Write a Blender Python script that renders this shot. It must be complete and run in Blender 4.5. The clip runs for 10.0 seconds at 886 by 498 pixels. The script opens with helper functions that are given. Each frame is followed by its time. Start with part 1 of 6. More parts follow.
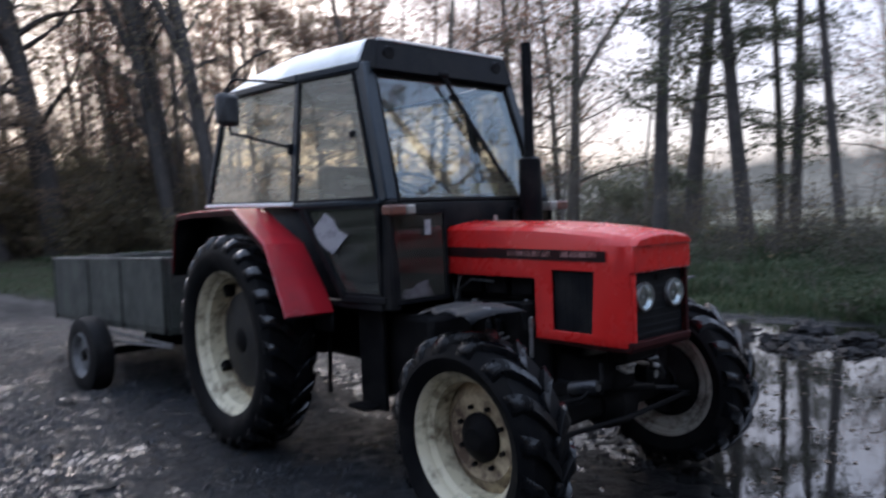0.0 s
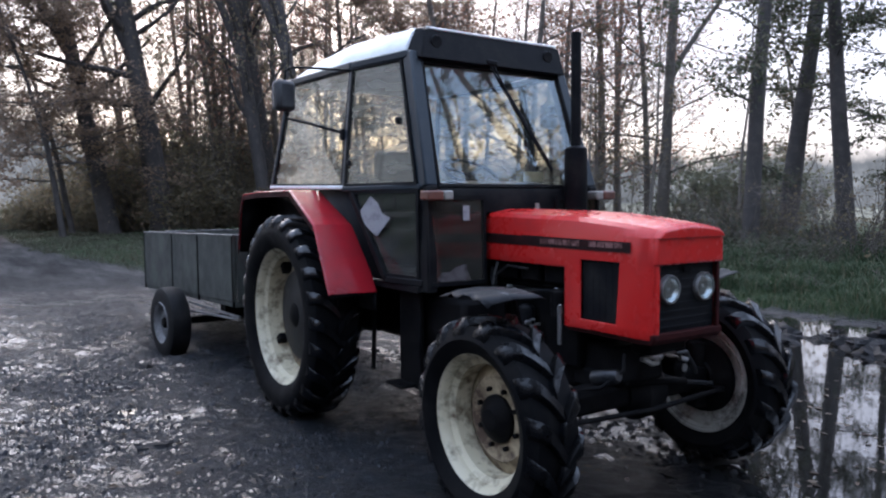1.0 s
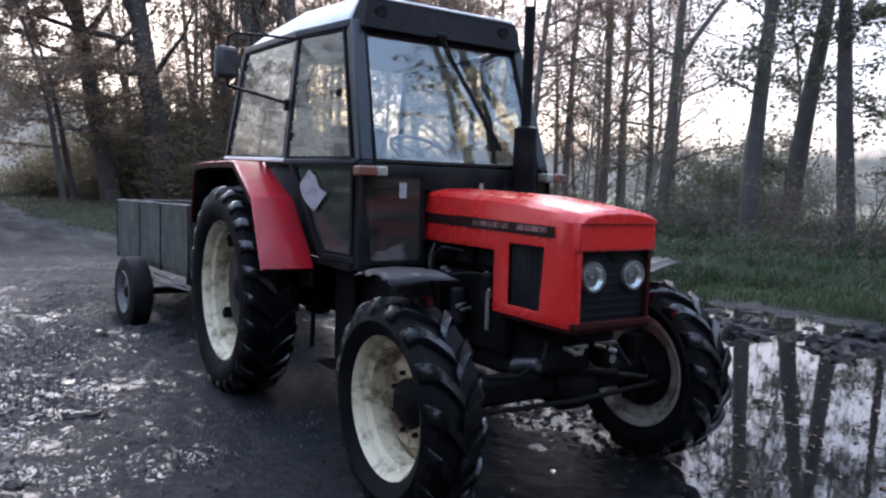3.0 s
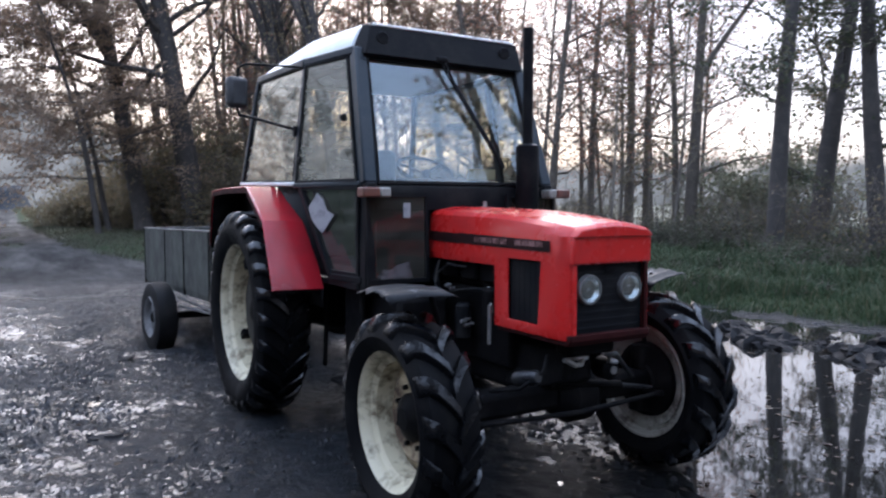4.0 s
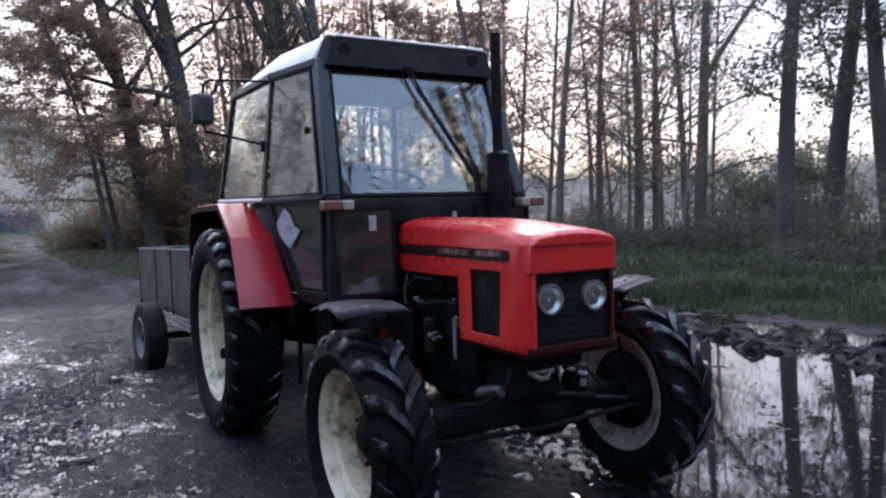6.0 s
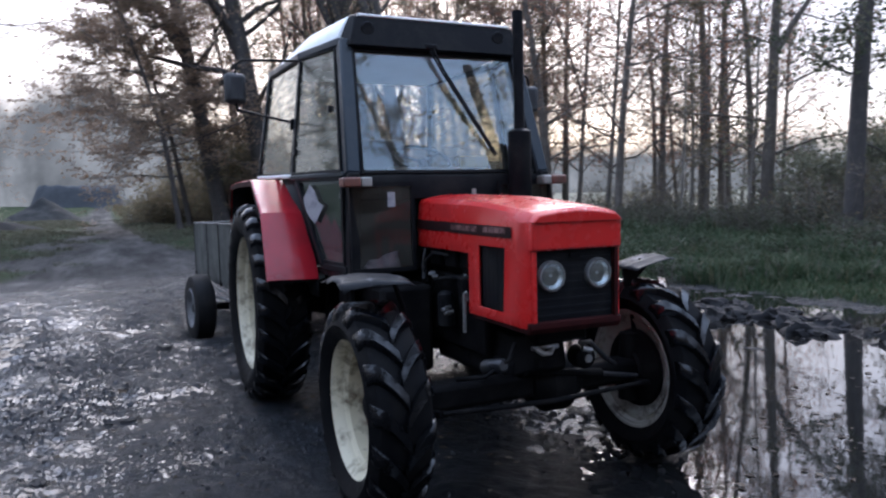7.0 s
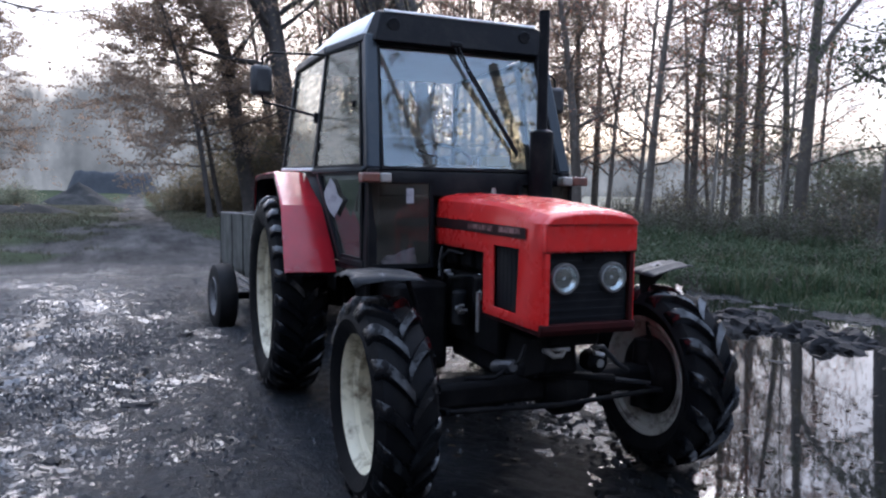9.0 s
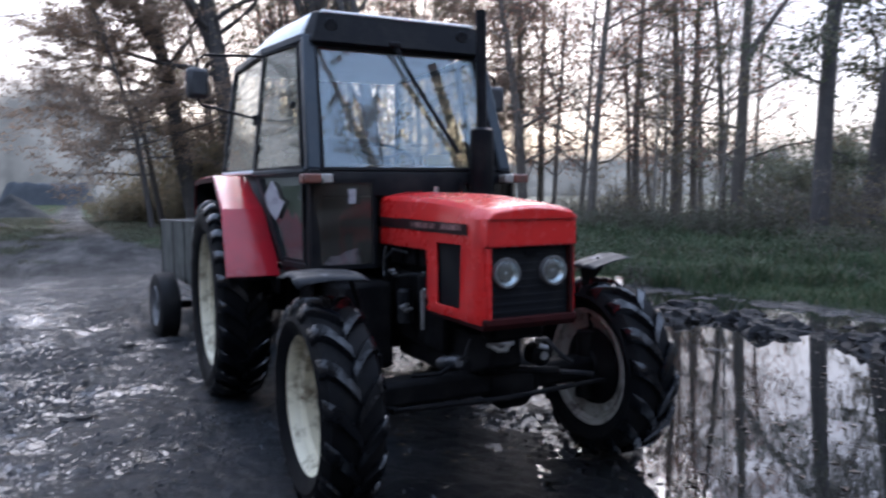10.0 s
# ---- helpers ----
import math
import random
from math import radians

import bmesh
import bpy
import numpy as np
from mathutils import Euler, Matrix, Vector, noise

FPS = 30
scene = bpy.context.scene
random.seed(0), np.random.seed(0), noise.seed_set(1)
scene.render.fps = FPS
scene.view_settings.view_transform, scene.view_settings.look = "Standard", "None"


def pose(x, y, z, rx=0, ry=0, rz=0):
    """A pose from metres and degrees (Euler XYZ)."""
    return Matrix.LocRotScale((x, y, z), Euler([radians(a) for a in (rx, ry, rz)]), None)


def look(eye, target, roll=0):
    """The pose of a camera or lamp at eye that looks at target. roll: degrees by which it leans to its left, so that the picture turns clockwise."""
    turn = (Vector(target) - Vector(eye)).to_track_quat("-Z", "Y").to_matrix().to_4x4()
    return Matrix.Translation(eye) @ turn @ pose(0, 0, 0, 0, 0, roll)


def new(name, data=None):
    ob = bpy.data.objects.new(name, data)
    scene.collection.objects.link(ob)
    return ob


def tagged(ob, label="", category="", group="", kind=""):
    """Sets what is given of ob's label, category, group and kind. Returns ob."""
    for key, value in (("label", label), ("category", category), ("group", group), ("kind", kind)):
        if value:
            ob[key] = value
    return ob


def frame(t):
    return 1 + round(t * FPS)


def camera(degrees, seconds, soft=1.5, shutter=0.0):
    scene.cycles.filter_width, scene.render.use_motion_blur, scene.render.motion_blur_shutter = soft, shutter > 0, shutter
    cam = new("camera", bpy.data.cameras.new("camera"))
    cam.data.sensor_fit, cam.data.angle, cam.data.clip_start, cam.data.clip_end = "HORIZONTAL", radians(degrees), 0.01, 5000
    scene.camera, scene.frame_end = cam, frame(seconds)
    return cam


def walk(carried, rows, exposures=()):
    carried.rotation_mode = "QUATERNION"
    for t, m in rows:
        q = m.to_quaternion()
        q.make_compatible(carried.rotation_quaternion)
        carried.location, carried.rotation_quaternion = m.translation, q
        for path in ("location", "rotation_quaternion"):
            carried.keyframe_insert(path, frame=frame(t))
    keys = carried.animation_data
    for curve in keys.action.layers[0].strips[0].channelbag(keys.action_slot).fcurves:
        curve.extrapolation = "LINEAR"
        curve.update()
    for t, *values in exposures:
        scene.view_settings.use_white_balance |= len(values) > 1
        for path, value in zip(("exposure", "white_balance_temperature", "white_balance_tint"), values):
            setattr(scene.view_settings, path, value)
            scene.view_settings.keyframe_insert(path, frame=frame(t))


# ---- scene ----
cam = camera(62.7, 10.0, soft=2.2, shutter=0.8)
PATH = [
    (0, (4.546, -3.025, 1.462), (3.033, -1.72, 1.371), -2.2),
    (0.5, (4.702, -2.92, 1.464), (3.079, -1.76, 1.32), -0.7),
    (1, (4.812, -2.851, 1.454), (3.15, -1.746, 1.331), -0.5),
    (1.5, (4.817, -2.767, 1.434), (3.233, -1.55, 1.329), -0.5),
    (2, (4.813, -2.634, 1.438), (3.198, -1.457, 1.339), 0.7),
    (3.5, (5.022, -2.386, 1.435), (3.328, -1.339, 1.256), 1.1),
    (4, (5.084, -2.36, 1.433), (3.366, -1.344, 1.312), 0.0),
    (4.5, (5.089, -2.315, 1.417), (3.418, -1.221, 1.325), -0.8),
    (5, (5.088, -2.258, 1.429), (3.475, -1.079, 1.331), -0.2),
    (5.5, (5.09, -2.139, 1.419), (3.371, -1.117, 1.38), 0.1),
    (6, (5.131, -2.075, 1.43), (3.39, -1.095, 1.339), -1.8),
    (7.5, (5.367, -1.827, 1.415), (3.52, -1.074, 1.269), -0.5),
    (8, (5.348, -1.833, 1.42), (3.493, -1.098, 1.291), 0.2),
    (8.5, (5.339, -1.83, 1.421), (3.486, -1.09, 1.287), 0.6),
    (9, (5.342, -1.821, 1.414), (3.495, -1.068, 1.264), 0.7),
    (9.5, (5.352, -1.818, 1.408), (3.518, -1.036, 1.245), 0.2),
    (10, (5.368, -1.797, 1.391), (3.577, -0.917, 1.249), -0.7),
]
walk(cam, [(t, look(eye, target, roll)) for t, eye, target, roll in PATH], exposures=[(0, 1.28, 6300, 16), (1.0, 1.60, 6150, 16), (4.0, 1.77, 6150, 16), (5.5, 1.55, 6150, 16), (7.5, 1.52, 6020, 16), (8.0, 1.64, 6040, 16), (9.0, 1.66, 6020, 16), (10, 1.64, 5980, 16)])

# ---- world ----
world = bpy.data.worlds.new("dusk_sky")
scene.world = world
world.use_nodes = True
wn = world.node_tree
sky = wn.nodes.new("ShaderNodeTexSky")
sky.sky_type = "NISHITA"
sky.sun_disc = False
SUN_AZIMUTH = 159.0
sky.sun_elevation = radians(26.0)
sky.sun_rotation = radians(90.0 - SUN_AZIMUTH)
sky.air_density, sky.dust_density, sky.ozone_density = 1.0, 2.5, 1.0
background = wn.nodes["Background"]
background.inputs["Strength"].default_value = 0.15
haze = wn.nodes.new("ShaderNodeMix")
haze.data_type = "RGBA"
haze.inputs[0].default_value = 0.78
height = wn.nodes.new("ShaderNodeSeparateXYZ")
wn.links.new(wn.nodes.new("ShaderNodeTexCoord").outputs["Generated"], height.inputs[0])
veil = wn.nodes.new("ShaderNodeValToRGB")
veil.color_ramp.elements[0].position, veil.color_ramp.elements[0].color = 0.0, (2.10, 1.95, 2.10, 1)
veil.color_ramp.elements[1].position, veil.color_ramp.elements[1].color = 0.65, (3.9, 4.9, 6.5, 1)
mid_sky = veil.color_ramp.elements.new(0.28)
mid_sky.color = (2.35, 2.45, 2.85, 1)
wn.links.new(height.outputs["Z"], veil.inputs["Fac"])
wn.links.new(veil.outputs["Color"], haze.inputs[7])
wn.links.new(sky.outputs[0], haze.inputs[6])
wn.links.new(haze.outputs[2], background.inputs["Color"])

sun_data = bpy.data.lights.new("sun", "SUN")
sun_data.energy, sun_data.angle, sun_data.color = 1.2, radians(50), (1.0, 0.94, 0.90)
sun = new("sun", sun_data)
sun.matrix_world = look((-29, 11, 19), (0, 0, 0))


# ---- materials ----
def nodes_of(name):
    m = bpy.data.materials.new(name)
    m.use_nodes = True
    nt = m.node_tree
    return m, nt, nt.nodes["Principled BSDF"]


def noise_node(nt, scale, detail=6.0, rough=0.6, coords="Object"):
    tc = nt.nodes.new("ShaderNodeTexCoord")
    n = nt.nodes.new("ShaderNodeTexNoise")
    n.inputs["Scale"].default_value, n.inputs["Detail"].default_value, n.inputs["Roughness"].default_value = scale, detail, rough
    nt.links.new(tc.outputs[coords], n.inputs["Vector"])
    return n.outputs["Fac"]


def ramp(nt, fac, stops):
    r = nt.nodes.new("ShaderNodeValToRGB")
    while len(r.color_ramp.elements) < len(stops):
        r.color_ramp.elements.new(0.5)
    for e, (p, c) in zip(r.color_ramp.elements, stops):
        e.position, e.color = p, (*c, 1) if len(c) == 3 else c
    nt.links.new(fac, r.inputs["Fac"])
    return r.outputs["Color"]


def grey(v):
    return (v, v, v)


def blend(nt, fac, a, b, mode="MIX"):
    m = nt.nodes.new("ShaderNodeMix")
    m.data_type, m.blend_type = "RGBA", mode
    for socket, value in ((m.inputs[0], fac), (m.inputs[6], a), (m.inputs[7], b)):
        if isinstance(value, (int, float)):
            socket.default_value = value
        elif isinstance(value, tuple):
            socket.default_value = (*value, 1)
        else:
            nt.links.new(value, socket)
    return m.outputs[2]


def bump(nt, bsdf, height, strength, distance):
    b = nt.nodes.new("ShaderNodeBump")
    b.inputs["Strength"].default_value, b.inputs["Distance"].default_value = strength, distance
    nt.links.new(height, b.inputs["Height"])
    nt.links.new(b.outputs["Normal"], bsdf.inputs["Normal"])


def surface(name, base, dirt, rough=(0.4, 0.7), metal=0.0, coarse=3.0, fine=60.0, amount=(0.45, 0.7), relief=0.002, island=0.0, spec=0.5, wet=(0.3, 0.75), dry=1.0):
    """Paint, metal, rubber and wood: a base colour, a dirt or wear colour in two scales of noise, varied gloss and fine relief."""
    m, nt, p = nodes_of(name)
    big, small = noise_node(nt, coarse, 5), noise_node(nt, fine, 4)
    both = nt.nodes.new("ShaderNodeMath")
    both.operation = "MULTIPLY_ADD"
    nt.links.new(small, both.inputs[0])
    both.inputs[1].default_value = 0.35
    nt.links.new(big, both.inputs[2])
    shifted = nt.nodes.new("ShaderNodeMath")
    shifted.operation = "SUBTRACT"
    nt.links.new(both.outputs[0], shifted.inputs[0])
    shifted.inputs[1].default_value = 0.175
    colour = ramp(nt, shifted.outputs[0], [(amount[0], base), (amount[1], dirt)])
    if island:
        g = nt.nodes.new("ShaderNodeNewGeometry")
        tone = ramp(nt, g.outputs["Random Per Island"], [(0, grey(1 - island)), (1, grey(1))])
        colour = blend(nt, 1.0, colour, tone, "MULTIPLY")
    nt.links.new(colour, p.inputs["Base Color"])
    nt.links.new(ramp(nt, shifted.outputs[0], [(wet[0], grey(rough[0])), (wet[1], grey(rough[1]))]), p.inputs["Roughness"])
    p.inputs["Metallic"].default_value = metal
    p.inputs["Specular IOR Level"].default_value = spec
    if dry != 1.0:
        nt.links.new(ramp(nt, shifted.outputs[0], [(wet[0], grey(spec)), (wet[1], grey(spec * dry))]), p.inputs["Specular IOR Level"])
    if relief:
        bump(nt, p, both.outputs[0], 0.5, relief)
    return m


def glass(name, tint=(0.75, 0.82, 0.82), clear=0.1, streak=0.1, gleam=(0.80, 0.94, 1), dusty=(0.44, 0.42, 0.35)):
    """A dirty pane: part sees through, part mirrors, with a film of dust."""
    m = bpy.data.materials.new(name)
    m.use_nodes = True
    nt = m.node_tree
    nt.nodes.remove(nt.nodes["Principled BSDF"])
    out = nt.nodes["Material Output"]
    see = nt.nodes.new("ShaderNodeBsdfTransparent")
    see.inputs["Color"].default_value = (*tint, 1)
    shine = nt.nodes.new("ShaderNodeBsdfGlossy")
    shine.inputs["Roughness"].default_value = 0.02
    shine.inputs["Color"].default_value = (*gleam, 1)
    facing = nt.nodes.new("ShaderNodeLayerWeight")
    facing.inputs["Blend"].default_value = 0.5
    power = nt.nodes.new("ShaderNodeMath")
    power.operation = "POWER"
    nt.links.new(facing.outputs["Facing"], power.inputs[0])
    power.inputs[1].default_value = 3.5
    fres = nt.nodes.new("ShaderNodeMath")
    fres.operation, fres.use_clamp = "MULTIPLY_ADD", True
    nt.links.new(power.outputs[0], fres.inputs[0])
    fres.inputs[1].default_value, fres.inputs[2].default_value = 1 - clear, clear
    mix = nt.nodes.new("ShaderNodeMixShader")
    nt.links.new(fres.outputs[0], mix.inputs[0])
    nt.links.new(see.outputs[0], mix.inputs[1])
    nt.links.new(shine.outputs[0], mix.inputs[2])
    dust = nt.nodes.new("ShaderNodeBsdfDiffuse")
    dust.inputs["Color"].default_value = (*dusty, 1)
    film = nt.nodes.new("ShaderNodeMixShader")
    tc = nt.nodes.new("ShaderNodeTexCoord")
    smear = nt.nodes.new("ShaderNodeMapping")
    smear.inputs["Scale"].default_value = (1.0, 1.0, 5.0)
    nt.links.new(tc.outputs["Object"], smear.inputs[0])
    wiped = nt.nodes.new("ShaderNodeTexNoise")
    wiped.inputs["Scale"].default_value, wiped.inputs["Detail"].default_value = 4.0, 6.0
    nt.links.new(smear.outputs[0], wiped.inputs["Vector"])
    amount = ramp(nt, wiped.outputs["Fac"], [(0.35, grey(streak * 0.3)), (0.7, grey(streak))])
    nt.links.new(amount, film.inputs[0])
    nt.links.new(mix.outputs[0], film.inputs[1])
    nt.links.new(dust.outputs[0], film.inputs[2])
    nt.links.new(film.outputs[0], out.inputs["Surface"])
    return m


RED = surface("red_paint", (0.54, 0.019, 0.017), (0.36, 0.018, 0.019), (0.16, 0.45), coarse=2.2, fine=22, amount=(0.5, 0.8), relief=0.004)
RED_FADED = surface("faded_red_paint", (0.38, 0.017, 0.026), (0.23, 0.019, 0.026), (0.10, 0.34), coarse=2.6, fine=7, amount=(0.45, 0.75), relief=0.010)
RED_DARK = surface("dark_red_paint", (0.030, 0.004, 0.004), (0.010, 0.004, 0.004), (0.6, 0.85), coarse=5, fine=60, spec=0.12)
BLACK = surface("black_paint", (0.0085, 0.009, 0.0105), (0.020, 0.0195, 0.019), (0.3, 0.65), coarse=5, fine=70, spec=0.07)
FRAME = surface("dark_blue_grey_frame_paint", (0.010, 0.020, 0.029), (0.022, 0.029, 0.035), (0.25, 0.5), coarse=5, fine=70, spec=0.35)
GREASE = surface("greasy_engine_metal", (0.0048, 0.0048, 0.0054), (0.013, 0.012, 0.0115), (0.35, 0.85), coarse=9, fine=80, relief=0.004, spec=0.05)
STEEL = surface("dull_bare_steel", (0.30, 0.30, 0.30), (0.12, 0.10, 0.085), (0.3, 0.6), metal=0.8, coarse=8, fine=90)
RUST_STEEL = surface("dirty_grey_sheet_steel", (0.024, 0.025, 0.028), (0.055, 0.052, 0.05), (0.25, 0.6), metal=0.3, coarse=9, fine=90, relief=0.004)
GUARD = surface("peeling_dark_guard_paint", (0.010, 0.011, 0.013), (0.20, 0.20, 0.205), (0.45, 0.7), coarse=6, fine=40, amount=(0.58, 0.70), relief=0.003, spec=0.2)
RUBBER = surface("muddy_wet_rubber", (0.0024, 0.0029, 0.0040), (0.0075, 0.0072, 0.0072), (0.08, 0.30), coarse=11, fine=55, amount=(0.45, 0.75), relief=0.006, spec=0.65, wet=(0.36, 0.60), dry=0.12)
CARCASS = surface("mud_filmed_rubber", (0.0034, 0.0036, 0.0044), (0.011, 0.0104, 0.0100), (0.45, 0.85), coarse=8, fine=60, relief=0.005, spec=0.08)
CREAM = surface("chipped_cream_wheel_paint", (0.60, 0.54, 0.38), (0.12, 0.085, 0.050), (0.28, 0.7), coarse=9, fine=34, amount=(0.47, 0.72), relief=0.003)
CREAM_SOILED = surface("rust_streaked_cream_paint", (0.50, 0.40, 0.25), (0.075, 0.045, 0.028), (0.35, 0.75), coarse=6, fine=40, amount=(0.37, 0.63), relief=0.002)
CREAM_DULL = surface("dull_cream_paint", (0.36, 0.34, 0.29), (0.07, 0.055, 0.045), (0.45, 0.8), coarse=7, fine=40, amount=(0.47, 0.70), relief=0.002)
TRAILER_RUBBER = surface("dusty_worn_rubber", (0.006, 0.006, 0.0065), (0.018, 0.016, 0.015), (0.6, 0.85), coarse=6, fine=60, relief=0.003, spec=0.2)
GREY_STEEL = surface("scuffed_grey_steel", (0.15, 0.15, 0.15), (0.06, 0.052, 0.046), (0.4, 0.7), metal=0.2, coarse=9, fine=70)
DRUM = surface("dull_dark_grey_casting", (0.022, 0.021, 0.020), (0.050, 0.044, 0.034), (0.45, 0.8), coarse=4, fine=40, amount=(0.48, 0.68), spec=0.2)
WHITE = surface("weathered_white_roof_paint", (0.80, 0.83, 0.82), (0.55, 0.58, 0.56), (0.4, 0.65), coarse=3, fine=40, amount=(0.5, 0.85), relief=0.0006)
ORANGE = surface("faded_orange_indicator_plastic", (0.17, 0.062, 0.042), (0.10, 0.05, 0.04), (0.2, 0.5), coarse=9, fine=60)
CLEAR_PLASTIC = surface("clear_ribbed_plastic", (0.30, 0.28, 0.25), (0.16, 0.15, 0.135), (0.15, 0.4), coarse=9, fine=60)
PAPER = surface("crumpled_pale_paper", (0.33, 0.32, 0.33), (0.17, 0.165, 0.178), (0.6, 0.8), coarse=14, fine=60, relief=0.003)
RAG = surface("dirty_pale_cloth", (0.50, 0.51, 0.53), (0.20, 0.20, 0.21), (0.8, 0.95), coarse=16, fine=70, relief=0.006)
SEAT = surface("dark_seat_vinyl", (0.02, 0.021, 0.024), (0.05, 0.05, 0.05), (0.4, 0.7))
STRIPE = surface("black_hood_stripe", (0.018, 0.007, 0.007), (0.05, 0.012, 0.012), (0.45, 0.65), coarse=8, fine=60, relief=0, spec=0.15)
LETTER = surface("worn_silver_lettering", (0.24, 0.12, 0.11), (0.07, 0.020, 0.018), (0.4, 0.6), coarse=26, fine=90, amount=(0.42, 0.58), relief=0)
CARTON = surface("yellowed_cardboard", (0.45, 0.38, 0.20), (0.33, 0.27, 0.14), (0.6, 0.8))
MIRROR = surface("mirror_silvering", (0.8, 0.82, 0.84), (0.7, 0.72, 0.74), (0.03, 0.08), metal=1.0, relief=0)
LAMP_GLASS = surface("fluted_headlamp_glass", (0.74, 0.79, 0.80), (0.45, 0.48, 0.50), (0.10, 0.30), metal=0.75, coarse=14, fine=90, relief=0.004)
TRAILER_PAINT = surface("faded_grey_green_trailer_boards", (0.046, 0.053, 0.046), (0.022, 0.024, 0.021), (0.5, 0.8), coarse=4, fine=60, amount=(0.4, 0.7))
REFLECTOR = surface("tarnished_lamp_reflector", (0.60, 0.63, 0.64), (0.36, 0.38, 0.38), (0.14, 0.34), metal=1.0, coarse=14, fine=60, relief=0.003)
LENS = glass("dusty_headlamp_glass", (0.93, 0.97, 0.97), 0.08, 0.25)
PANE = glass("blue_tinted_cab_glass", (0.78, 0.82, 0.83), 0.125, 0.05)
PANE_REAR = glass("clear_rear_glass", (0.92, 0.93, 0.92), 0.04, 0.04)
PANE_DIRTY = glass("soiled_side_glass", (0.84, 0.80, 0.66), 0.06, 0.62, (1, 0.97, 0.86), (0.34, 0.325, 0.26))
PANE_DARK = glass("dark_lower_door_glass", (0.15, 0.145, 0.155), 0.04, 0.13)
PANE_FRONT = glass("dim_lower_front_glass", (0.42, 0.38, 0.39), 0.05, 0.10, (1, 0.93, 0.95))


# ---- mesh tools ----
def finish(ob, bevel=0.0, smooth=35, thick=0.0, segments=2):
    me = ob.data
    if thick:
        s = ob.modifiers.new("thickness", "SOLIDIFY")
        s.thickness, s.offset = thick, 0
    if bevel:
        b = ob.modifiers.new("worn_edges", "BEVEL")
        b.width, b.segments, b.limit_method, b.angle_limit = bevel, segments, "ANGLE", radians(40)
    if smooth:
        me.polygons.foreach_set("use_smooth", [True] * len(me.polygons))
        me.set_sharp_from_angle(angle=radians(smooth))
    return ob


def part(name, bm, material, parent=None, label="", bevel=0.0, smooth=35, thick=0.0):
    """Links a bmesh as one mesh object under a thing or a part."""
    me = bpy.data.meshes.new(name)
    bmesh.ops.recalc_face_normals(bm, faces=bm.faces)
    bm.to_mesh(me)
    bm.free()
    me.materials.append(material)
    ob = new(name, me)
    if parent is not None:
        ob.parent = parent
    if label:
        ob["label"] = label
    return finish(ob, bevel, smooth, thick)


def solid(name, verts, faces, material, parent=None, label="", smooth=0):
    me = bpy.data.meshes.new(name)
    me.from_pydata(verts, [], faces)
    me.materials.append(material)
    ob = new(name, me)
    if parent is not None:
        ob.parent = parent
    if label:
        ob["label"] = label
    return finish(ob, 0, smooth)


def thing(name, label, category, group="", at=None):
    e = new(name)
    e.empty_display_size = 0.2
    if at is not None:
        e.matrix_basis = at
    return tagged(e, label, category, group)


def box(bm, lo, hi, m=None):
    r = bmesh.ops.create_cube(bm, size=1)["verts"]
    lo, hi = Vector(lo), Vector(hi)
    for v in r:
        v.co = Vector((lo[i] + (v.co[i] + 0.5) * (hi[i] - lo[i]) for i in range(3)))
        if m is not None:
            v.co = m @ v.co
    return bm


def boxed(lo, hi, m=None):
    return box(bmesh.new(), lo, hi, m)


def rod(bm, points, radius, n=10):
    """A round bar through the points; radius may be a list."""
    pts = [Vector(p) for p in points]
    radii = radius if isinstance(radius, (list, tuple)) else [radius] * len(pts)
    rings, side = [], None
    for i, p in enumerate(pts):
        d = (pts[min(i + 1, len(pts) - 1)] - pts[max(i - 1, 0)]).normalized()
        ref = side if side is not None else (Vector((0, 0, 1)) if abs(d.z) < 0.9 else Vector((1, 0, 0)))
        side = (ref - d * ref.dot(d)).normalized()
        up = d.cross(side)
        rings.append([bm.verts.new(p + (side * math.cos(a) + up * math.sin(a)) * radii[i]) for a in (2 * math.pi * k / n for k in range(n))])
    for a, b in zip(rings, rings[1:]):
        for k in range(n):
            bm.faces.new((a[k], a[(k + 1) % n], b[(k + 1) % n], b[k]))
    bm.faces.new(rings[0][::-1])
    bm.faces.new(rings[-1])
    return bm


def rodded(points, radius, n=10):
    return rod(bmesh.new(), points, radius, n)


def beam(bm, p, q, w, d, across=(0, 1, 0)):
    """A square bar from p to q, w wide along 'across' and d deep."""
    p, q = Vector(p), Vector(q)
    ax = (q - p).normalized()
    a = Vector(across)
    a = (a - ax * a.dot(ax)).normalized()
    b = ax.cross(a)
    vs = [bm.verts.new(c + a * (w / 2 * s) + b * (d / 2 * t)) for c in (p, q) for s, t in ((-1, -1), (1, -1), (1, 1), (-1, 1))]
    for f in ((0, 1, 2, 3), (7, 6, 5, 4), (0, 4, 5, 1), (1, 5, 6, 2), (2, 6, 7, 3), (3, 7, 4, 0)):
        bm.faces.new([vs[i] for i in f])
    return bm


def beamed(p, q, w, d, across=(0, 1, 0)):
    return beam(bmesh.new(), p, q, w, d, across)


